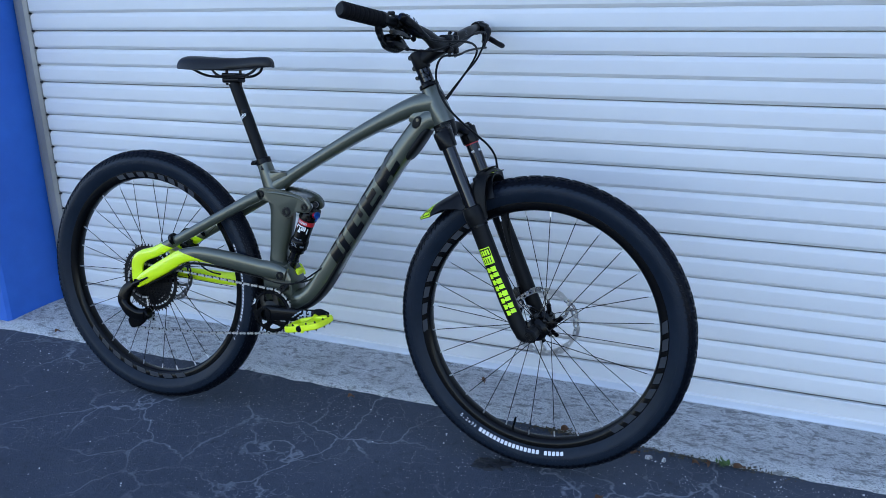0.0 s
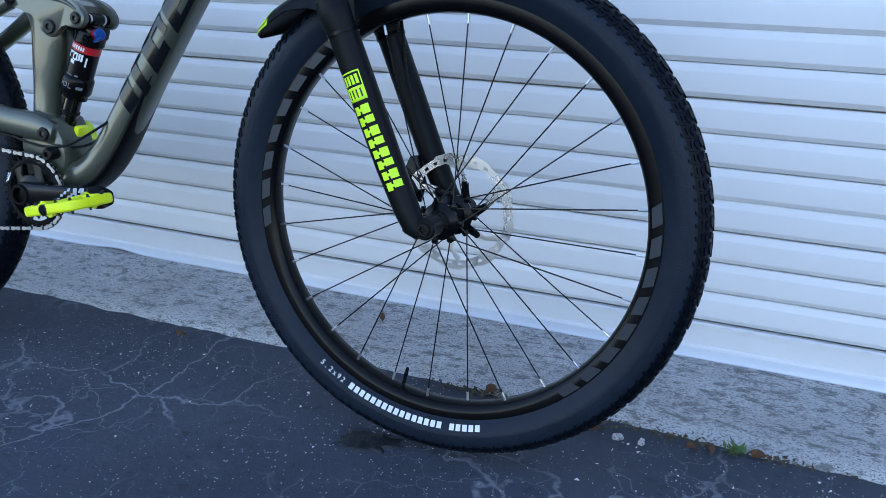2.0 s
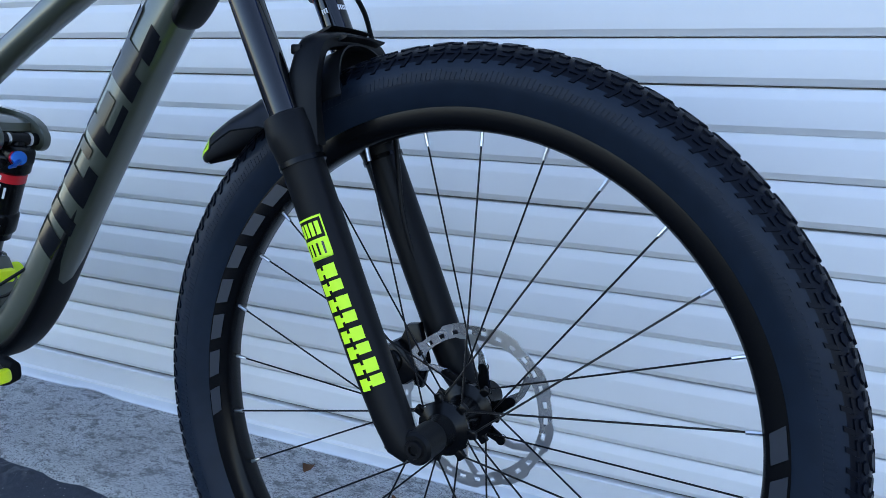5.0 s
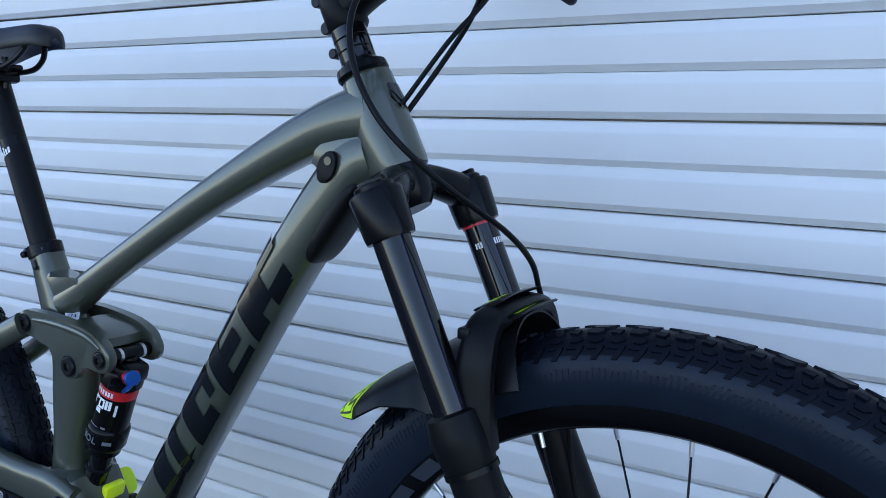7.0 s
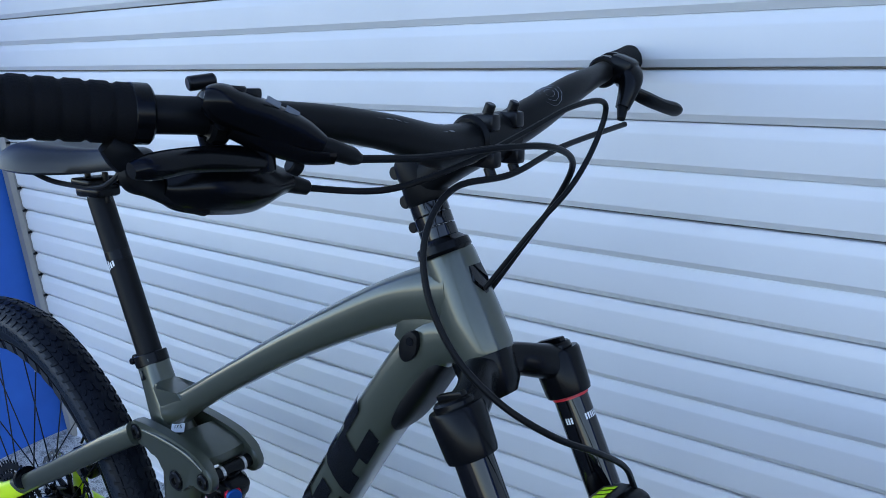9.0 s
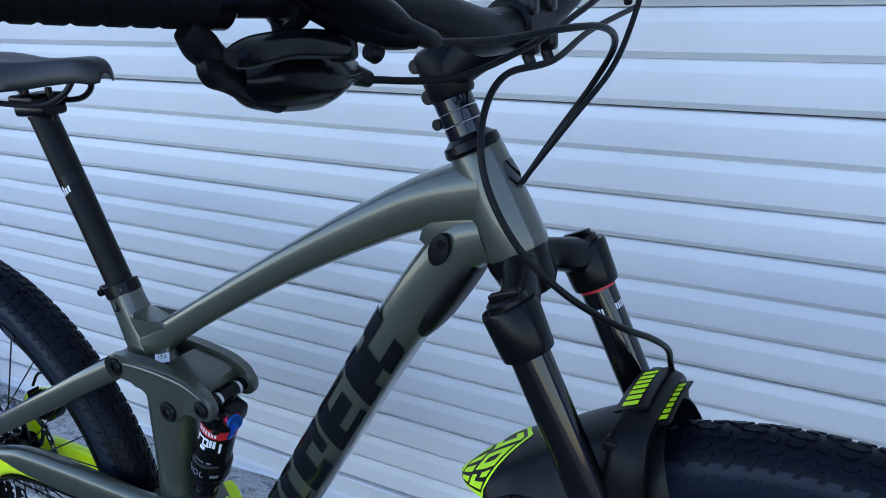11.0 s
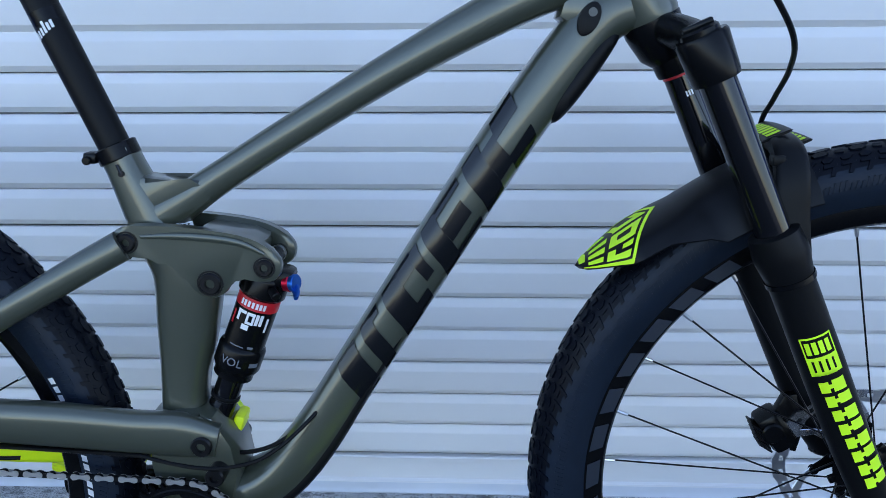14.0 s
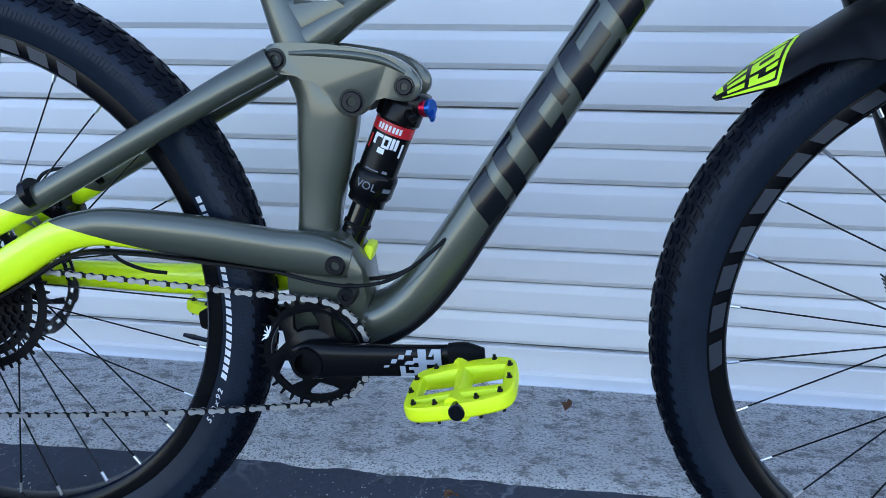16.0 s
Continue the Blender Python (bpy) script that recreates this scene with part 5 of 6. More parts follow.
def build_cockpit():
    # headset, spacers, stem
    h0 = Vector((HEAD[0], 0, HEAD[1])) + AX_UP * 0.006
    bm = bmesh.new()
    sweep(bm, [h0 + AX_UP * s for s in (0.089, 0.092, 0.099, 0.101, 0.104)], [0.0235, 0.0255, 0.0245, 0.021, 0.018], 28)
    bp("headset_cap", bm, SATIN, label="black headset cover", steer=True)
    for i in range(3):
        bm = bmesh.new()
        a, b = 0.104 + i * 0.0115, 0.104 + (i + 1) * 0.0115 - 0.0005
        sweep(bm, [h0 + AX_UP * s for s in (a, a + 0.0006, b - 0.0006, b)], [0.0168, 0.0174, 0.0174, 0.0168], 28)
        bp("headset_spacer", bm, GLOSS, label="glossy black headset spacer", steer=True)
    s0, s1 = h0 + AX_UP * 0.138, h0 + AX_UP * 0.181
    bm = bmesh.new()
    sweep(bm, [s0, s0 + AX_UP * 0.003, s1 - AX_UP * 0.003, s1, s1 + AX_UP * 0.003], [0.0185, 0.0205, 0.0205, 0.0195, 0.015], 28)
    mid = h0 + AX_UP * 0.158
    bc = COCKPIT @ bar_at(0.013)
    tube(bm, [mid, mid.lerp(bc, 0.4), mid.lerp(bc, 0.85)], [(0.018, 0.019), (0.0165, 0.0165), (0.018, 0.022)], 20, 2.6)
    d = (bar_at(0.027) - bar_at(-0.027)).normalized()
    cyl(bm, bc - d * 0.026, bc + d * 0.026, 0.0215, bevel=0.003, seg=28)
    stem = bp("stem", bm, MATT, label="matt black alloy stem")
    back = Vector((-N[0], 0, -N[1]))
    for s in (0.146, 0.174):
        bm = bmesh.new()
        p = h0 + AX_UP * s + back * 0.0165
        cyl(bm, p + Vector((0, -0.0145, 0)), p + Vector((0, 0.0145, 0)), 0.0062, bevel=0.001)
        part("stem_bolt", bm, DARK_STEEL, stem, "black stem clamp bolt")
    bm = bmesh.new()
    p = h0 + AX_UP * 0.122 + back * 0.02
    cyl(bm, p + Vector((0, -0.012, 0)), p + Vector((0, 0.008, 0)), 0.005, bevel=0.001)
    part("stem_bolt", bm, DARK_STEEL, stem)
    for y in (-0.017, 0.017):
        for up in (1, -1):
            bm = bmesh.new()
            p = bc + d * y + Vector((0.013 if up > 0 else 0.014, 0, 0.021 * up))
            box(bm, p - Vector((0, 0, 0.006 * up)), (0.02, 0.013, 0.014), None, 0.003)
            cyl(bm, p + Vector((0, 0, 0)), p + Vector((0.004, 0, 0.009 * up)), 0.0046, bevel=0.001)
            part("faceplate_bolt", bm, DARK_STEEL, stem, "black faceplate bolt")
    # handlebar
    bm = bmesh.new()
    flat = smooth([(*p, r) for p, r in zip(BAR, [0.0111] * 3 + [0.0115, 0.0135, 0.0168, 0.0175, 0.0175, 0.0175, 0.0168, 0.0138] + [0.0111] * 4)], 6)
    sweep(bm, [Vector(f[:3]) for f in flat], [f[3] for f in flat], 20, side=(0, 0, 1))
    bar = bp("handlebar", bm, MATT, label="matt black riser handlebar", own=COCKPIT)
    # grey letter-sized bars on the bar and a round mark
    for base, cnt, st in ((-0.135, 11, 0.0085), (0.055, 0, 0.009)):
        for i in range(cnt):
            if i == 5:
                continue
            y = base + i * st
            p, q = bar_at(y), bar_at(y + 0.0055)
            r = 0.0132 + 0.0046 * max(0, 1 - abs(y + 0.045) / 0.09)
            bm = bmesh.new()
            vs = []
            for o in (p, q):
                for a in (0.15, 0.85):
                    vs.append(bm.verts.new(o + Vector((math.sin(a) * r, -0.004 * math.cos(a), math.cos(a) * r))))
            bm.faces.new((vs[0], vs[1], vs[3], vs[2]))
            part("grey_bar", bm, GREY_PRINT, bar, "grey printed bar on the handlebar")
    for k in range(3):
        bm = bmesh.new()
        pts = []
        for j in range(13):
            t = math.pi * 2 * j / 12
            rr = 0.013 - 0.0042 * k
            y = 0.092 + rr * math.cos(t)
            a = 0.5 + rr * math.sin(t) / 0.0155
            o = bar_at(y)
            pts.append(o + Vector((math.sin(a) * 0.0162, 0, math.cos(a) * 0.0162)))
        sweep(bm, pts, (0.0011, 0.0003), 6)
        part("round_mark", bm, GREY_PRINT, bar, "grey round printed mark")
    # grips with ribs and lock collars
    for s, y0, y1 in ((-1, -0.395, -0.286), (1, 0.275, 0.384)):
        bm = bmesh.new()
        n = 72
        pts, rad = [], []
        for i in range(n + 1):
            y = y0 + (y1 - y0) * i / n
            pts.append(bar_at(y) if y > -0.372 else Vector(BAR[0]) + (Vector(BAR[0]) - Vector(BAR[1])).normalized() * (-0.372 - y))
            rad.append(0.0168 if i % 8 > 1 else 0.0158)
        rad[0] = rad[-1] = 0.0142
        sweep(bm, pts, rad, 24, side=(0, 0, 1))
        grip = part("grip", bm, GRIP_RUBBER, bar, "black rubber lock-on grip")
        bm = bmesh.new()
        yk = -0.284 if s < 0 else 0.274
        o = bar_at(yk)
        e = (bar_at(yk + 0.006) - bar_at(yk - 0.006)).normalized()
        cyl(bm, o - e * 0.006, o + e * 0.006, 0.0172, bevel=0.0015, seg=24)
        part("grip_collar", bm, SATIN, bar, "black alloy grip collar")
        bm = bmesh.new()
        o = pts[0] if s < 0 else pts[-1]
        e = (Vector(BAR[0]) - Vector(BAR[1])).normalized() if s < 0 else (Vector(BAR[-1]) - Vector(BAR[-2])).normalized()
        cyl(bm, o, o + e * 0.003, 0.0145, 0.012, seg=24)
        part("bar_plug", bm, MATT, bar, "black end plug")
    # near brake lever: clamp band with its strap bolt, long master cylinder, hinge bracket, blade
    bar_in = COCKPIT @ bar_at(-0.243)
    e = (COCKPIT @ bar_at(-0.236) - COCKPIT @ bar_at(-0.25)).normalized()
    bm = bmesh.new()
    tube(bm, [(0.931, -0.279, 1.0905), (0.935, -0.272, 1.0880), (0.939, -0.253, 1.0805), (0.947, -0.226, 1.0680), (0.954, -0.213, 1.0605)], [(0.0065, 0.007), (0.0105, 0.0105), (0.0110, 0.0105), (0.0105, 0.0095), (0.0065, 0.006)], 18, 2.7)
    tube(bm, [(0.931, -0.262, 1.0735), (0.939, -0.245, 1.0650), (0.949, -0.222, 1.0560), (0.956, -0.206, 1.0545)], [(0.006, 0.005), (0.0075, 0.0055), (0.0065, 0.0055), (0.0055, 0.0055)], 12, 3)
    box(bm, (0.922, -0.262, 1.083), (0.028, 0.013, 0.018), Matrix.Rotation(0.35, 3, "Y"), 0.004)
    lever = bp("brake_lever", bm, SATIN, label="black hydraulic brake lever body")
    bm = bmesh.new()
    cyl(bm, bar_in - e * 0.0065, bar_in + e * 0.0065, 0.0168, bevel=0.002, seg=28)
    part("clamp_band", bm, MATT, lever, "black hinged clamp band round the bar")
    bm = bmesh.new()
    cyl(bm, (0.899, -0.266, 1.098), (0.904, -0.250, 1.100), 0.0045, bevel=0.001, seg=14)
    part("clamp_bolt", bm, DARK_STEEL, lever)
    bm = bmesh.new()
    cyl(bm, (0.9365, -0.2605, 1.089), (0.9370, -0.2600, 1.097), 0.0052, bevel=0.001, seg=14)
    box(bm, (0.9375, -0.252, 1.0925), (0.008, 0.012, 0.006), None, 0.0015)
    part("bleed_screw", bm, DARK_STEEL, lever, "black bleed screw and cap")
    bm = bmesh.new()
    cyl(bm, (0.9325, -0.243, 1.068), (0.931, -0.241, 1.046), 0.0085, bevel=0.0015, seg=18)
    part("lever_hinge", bm, SATIN, lever, "black lever hinge barrel")
    bm = bmesh.new()
    cyl(bm, (0.938, -0.226, 1.050), (0.9395, -0.219, 1.046), 0.0058, bevel=0.001, seg=14)
    part("reach_knob", bm, MATT, lever, "small black reach knob")
    bm = bmesh.new()
    sweep(bm, [Vector((0.9405, -0.247, 1.0735)), Vector((0.944, -0.241, 1.0675)), Vector((0.9465, -0.232, 1.0645))], [(0.0012, 0.0012)] * 3, 8)
    part("return_spring", bm, STEEL, lever, "bright steel spring")
    bm = bmesh.new()
    tube(bm, [(0.931, -0.240, 1.0535), (0.9325, -0.262, 1.0560), (0.9335, -0.290, 1.0580), (0.934, -0.315, 1.0570), (0.9335, -0.328, 1.0560)], [(0.0085, 0.006), (0.0085, 0.0065), (0.0070, 0.0065), (0.0072, 0.0065), (0.0045, 0.004)], 14, 2.6)
    part("lever_blade", bm, SATIN, lever, "black two-finger lever blade")
    bm = bmesh.new()
    sweep(bm, [Vector((0.953, -0.2145, 1.0608)), Vector((0.9545, -0.209, 1.0585)), Vector((0.9590, -0.192, 1.0520)), Vector((0.9605, -0.187, 1.0500))], [0.0055, 0.0066, 0.0058, 0.0035], 14)
    part("hose_boot", bm, MATT, lever, "rubber hose boot")
    for k in range(2):
        bm = bmesh.new()
        box(bm, (0.9505 - 0.0012 * k, -0.232 - 0.013 * k, 1.0815 + 0.006 * k), (0.0012, 0.010, 0.0035), Matrix.Rotation(-0.45, 3, "X"))
        part("grey_bar", bm, GREY_PRINT, lever, "grey printed bar on the lever")
    # far brake lever
    s = 1
    pr = bar_at(s * 0.243)
    bm = bmesh.new()
    e = (bar_at(s * 0.25) - bar_at(s * 0.236)).normalized()
    cyl(bm, pr - e * 0.008, pr + e * 0.008, 0.0165, bevel=0.002, seg=24)
    ex = Vector((0.960, 0.226, 1.050))
    mid_ = pr + Vector((0.02, 0.012, -0.004))
    tube(bm, [mid_ + Vector((-0.012, 0.012, 0.006)), mid_, mid_.lerp(ex, 0.45) + Vector((0.006, 0, 0.006)), ex], [(0.011, 0.010), (0.0145, 0.0125), (0.0125, 0.011), (0.0075, 0.007)], 14, 2.8)
    box(bm, pr + Vector((0.018, 0.006, 0.004)), (0.026, 0.024, 0.022), Matrix.Rotation(0.4, 3, "Y"), 0.005)
    lever = bp("brake_lever", bm, SATIN, label="black hydraulic brake lever body", own=COCKPIT)
    bm = bmesh.new()
    tube(bm, [(0.955, 0.252, 1.066), (0.968, 0.268, 1.056), (0.978, 0.288, 1.047), (0.985, 0.308, 1.041), (0.986, 0.316, 1.039)], [(0.006, 0.006), (0.0075, 0.006), (0.007, 0.006), (0.0075, 0.0065), (0.005, 0.005)], 12, 2.6)
    part("lever_blade", bm, SATIN, lever, "black lever blade")
    bm = bmesh.new()
    d = (ex - mid_).normalized()
    cyl(bm, ex - d * 0.004, ex + d * 0.014, 0.0062, 0.0042, seg=12)
    part("hose_boot", bm, MATT, lever, "rubber hose boot")
    bm = bmesh.new()
    cyl(bm, mid_ + Vector((0, 0, 0.008)), mid_ + Vector((0.001, 0, 0.014)), 0.006, bevel=0.001, seg=14)
    part("bleed_screw", bm, DARK_STEEL, lever)
    # shifter pod under the near lever, faceted, with two paddles and a cover seam
    bm = bmesh.new()
    tube(bm, [(0.897, -0.288, 1.043), (0.899, -0.276, 1.040), (0.903, -0.255, 1.0375), (0.905, -0.228, 1.0350), (0.907, -0.207, 1.0340), (0.908, -0.200, 1.0335)], [(0.008, 0.010), (0.0155, 0.0145), (0.0185, 0.0165), (0.0175, 0.0160), (0.0095, 0.0085), (0.0070, 0.0065)], 16, 3.0)
    tube(bm, [(0.910, -0.262, 1.070), (0.909, -0.258, 1.060), (0.907, -0.252, 1.050)], [(0.007, 0.006), (0.008, 0.007), (0.012, 0.010)], 12, 2.6)
    sh = bp("shifter", bm, SATIN, label="black gear shifter pod")
    bm = bmesh.new()
    tube(bm, [(0.902, -0.262, 1.026), (0.900, -0.280, 1.0330), (0.899, -0.296, 1.0415), (0.899, -0.306, 1.0470), (0.899, -0.309, 1.0540)], [(0.006, 0.007), (0.0045, 0.007), (0.0045, 0.007), (0.006, 0.008), (0.004, 0.006)], 12, 2.6)
    part("thumb_paddle", bm, MATT, sh, "black thumb paddle")
    bm = bmesh.new()
    tube(bm, [(0.896, -0.290, 1.0470), (0.897, -0.302, 1.0530), (0.898, -0.311, 1.0600), (0.898, -0.319, 1.0680)], [(0.004, 0.006), (0.0055, 0.008), (0.0065, 0.009), (0.0045, 0.006)], 12, 2.8)
    part("release_paddle", bm, MATT, sh, "black release paddle")
    bm = bmesh.new()
    cyl(bm, (0.9075, -0.203, 1.0335), (0.9090, -0.1850, 1.0275), 0.0068, 0.0052, seg=14, bevel=0.001)
    part("barrel_adjuster", bm, MATT, sh, "black barrel adjuster")
    # cables
    hoses = [
        ("brake_hose", 0.0027, None, [(0.9595, -0.187, 1.050), (0.975, -0.133, 1.047), (0.999, -0.079, 1.050), (1.009, -0.026, 1.046), (1.002, 0.019, 1.029), (0.979, 0.036, 0.996), (0.949, 0.034, 0.954), (0.921, 0.018, 0.908)]),
        ("gear_cable", 0.0024, None, [(0.909, -0.186, 1.0275), (0.950, -0.149, 1.025), (0.982, -0.101, 1.041), (0.996, -0.044, 1.059), (1.006, 0.009, 1.075), (1.012, 0.053, 1.076), (1.007, 0.053, 1.048), (0.998, 0.028, 1.011), (0.974, 0.006, 0.974), (0.932, -0.004, 0.918)]),
        ("brake_hose", 0.0027, COCKPIT, [(0.972, 0.205, 1.036), (0.967, 0.083, 1.030), (0.966, -0.003, 1.019), (0.948, -0.057, 1.016), (0.945, -0.091, 0.989), (0.953, -0.105, 0.949), (0.978, -0.109, 0.905), (1.010, -0.099, 0.869), (1.039, -0.070, 0.836), (1.055, -0.028, 0.807), (1.060, 0.013, 0.776), (1.059, 0.038, 0.743), (1.075, 0.047, 0.687), (1.088, 0.042, 0.62), (1.10, 0.038, 0.55), (1.128, 0.04, 0.47), (1.14, 0.044, 0.44)]),
        ("gear_cable", 0.0022, None, [(0.594, -0.02, 0.462), (0.575, -0.036, 0.445), (0.548, -0.05, 0.425), (0.52, -0.056, 0.412), (0.48, -0.06, 0.408), (0.44, -0.058, 0.412), (0.40, -0.05, 0.418)]),
        ("brake_hose", 0.0025, None, [(0.59, 0.0, 0.455), (0.565, -0.01, 0.43), (0.535, -0.018, 0.412), (0.505, -0.02, 0.405), (0.48, -0.01, 0.402)]),
        ("gear_cable", 0.0022, None, [(0.20, -0.055, 0.445), (0.215, -0.052, 0.425), (0.24, -0.045, 0.412), (0.262, -0.035, 0.406)]),
        ("brake_hose", 0.0024, None, [(0.10, 0.072, 0.49), (0.075, 0.075, 0.505), (0.045, 0.074, 0.498), (0.03, 0.07, 0.475)]),
    ]
    for nm, r, own, pts in hoses:
        bm = bmesh.new()
        sweep(bm, [Vector(p) for p in smooth(pts, 8)], r, 10)
        bp(nm, bm, MATT, label="thin black cable housing", own=own)


build_cockpit()


# ---- saddle and post ----
def build_saddle():
    bm = bmesh.new()
    a, b = Vector((0.393, 0, 0.735)), Vector((0.3075, 0, 0.945))
    d = (b - a).normalized()
    sweep(bm, [a - d * 0.01, b], 0.0163, 28)
    post = bp("seat_post", bm, MATT, label="black seat post with white marks")
    bm = bmesh.new()
    sweep(bm, [a - d * 0.009, a - d * 0.008, a + d * 0.006, a + d * 0.007], [0.0205, 0.0218, 0.0218, 0.0205], 28)
    box(bm, a + Vector((-0.026, 0, -0.006)), (0.014, 0.020, 0.012), None, 0.003)
    cyl(bm, a + Vector((-0.028, -0.014, -0.008)), a + Vector((-0.028, 0.012, -0.008)), 0.0045, bevel=0.001)
    bp("seat_clamp", bm, SATIN, label="black seat clamp collar")
    bm = bmesh.new()
    cyl(bm, a - d * 0.012 + Vector((0.002, -0.0205, 0)), a - d * 0.022 + Vector((0.002, -0.0215, 0)), 0.0016, seg=8)
    cyl(bm, a - d * 0.022 + Vector((0.002, -0.0225, 0)), a - d * 0.022 + Vector((0.002, -0.0185, 0)), 0.003, seg=12)
    bp("clamp_slot", bm, DECAL_BLACK)
    # word-sized white bars round the post
    for i in range(6):
        bm = bmesh.new()
        rows = []
        for j in range(3):
            t = -2.45 + i * 0.25 + j * 0.085
            o = a.lerp(b, 0.545)
            n = Vector((d.z, 0, -d.x))
            rows.append([bm.verts.new(o + d * (k * (0.0115 if i == 3 else 0.0075) + i * 0.0012) + n * (0.0166 * math.cos(t)) + Vector((0, 0.0166 * math.sin(t), 0))) for k in (0, 1)])
        for q, r in zip(rows, rows[1:]):
            bm.faces.new((q[0], q[1], r[1], r[0]))
        part("white_print", bm, WHITE_PRINT, post, "white printed bars on the post")
    bm = bmesh.new()
    sweep(bm, [a.lerp(b, 0.60), a.lerp(b, 0.66)], 0.01645, 28)
    part("grey_band", bm, SATIN, post)
    # clamp head
    bm = bmesh.new()
    box(bm, b + Vector((-0.002, 0, 0.008)), (0.055, 0.036, 0.016), Matrix.Rotation(-0.05, 3, "Y"), 0.005)
    box(bm, b + Vector((-0.002, 0, 0.021)), (0.045, 0.05, 0.010), None, 0.003)
    for x in (-0.024, 0.020):
        cyl(bm, b + Vector((x, 0, -0.006)), b + Vector((x, 0, 0.034)), 0.004)
    part("clamp_head", bm, SATIN, post, "black rail clamp head")
    # saddle shell lofted along its length
    secs = [(0.166, 0.030, 0.998, 0.012, 0.0), (0.172, 0.060, 1.010, 0.026, 0.001), (0.19, 0.069, 1.017, 0.034, 0.003), (0.225, 0.070, 1.0175, 0.036, 0.004), (0.26, 0.063, 1.0155, 0.035, 0.005), (0.30, 0.048, 1.0135, 0.032, 0.005), (0.34, 0.034, 1.0135, 0.029, 0.004), (0.38, 0.026, 1.0155, 0.026, 0.003), (0.415, 0.0225, 1.0165, 0.024, 0.001), (0.432, 0.018, 1.012, 0.021, 0.0), (0.440, 0.009, 1.002, 0.010, 0.0)]
    secs = smooth(secs, 4)
    bm = bmesh.new()
    rings = []
    for x, hw, zt, dp, dip in secs:
        ring = []
        for j in range(17):
            w = -1 + 2 * j / 16
            y = hw * math.sin(w * 1.45) / math.sin(1.45)
            z = zt - dip * math.exp(-(w / 0.22) ** 2) - dp * abs(w) ** 3.2
            ring.append(bm.verts.new((x, y, z)))
        for j in range(9):
            w = 1 - 2 * j / 8
            ring.append(bm.verts.new((x, 0.93 * hw * w, zt - dp - 0.003 + 0.010 * (1 - w * w))))
        rings.append(ring)
    for q, r in zip(rings, rings[1:]):
        k = len(q)
        for j in range(k):
            bm.faces.new((q[j], q[(j + 1) % k], r[(j + 1) % k], r[j]))
    bm.faces.new(rings[0])
    bm.faces.new(rings[-1][::-1])
    saddle = bp("saddle", bm, SADDLE_SKIN, label="black padded saddle with a centre groove", sharp=50, own=pose(-0.008, 0, -0.001))
    for s in (-1, 1):
        bm = bmesh.new()
        tube(bm, [(0.205, s * 0.045, 0.985), (0.235, s * 0.030, 0.968), (0.27, s * 0.022, 0.962), (0.35, s * 0.022, 0.963), (0.385, s * 0.018, 0.975), (0.40, s * 0.012, 0.992)], [0.0036] * 6, 10, 2)
        part("rail", bm, DARK_STEEL, saddle, "dark steel saddle rail")
        for i in range(9):
            for k in range(2):
                bm = bmesh.new()
                x = 0.196 + i * 0.0095
                cyl(bm, (x, s * (0.053 - 0.0012 * i + 0.005 * k), 1.0085 - 0.0035 * k - 0.0005 * i), (x, s * (0.0535 - 0.0012 * i + 0.005 * k), 1.0105 - 0.0035 * k - 0.0005 * i), 0.0012, seg=6)
                part("dot", bm, GREY_PRINT, saddle)


build_saddle()


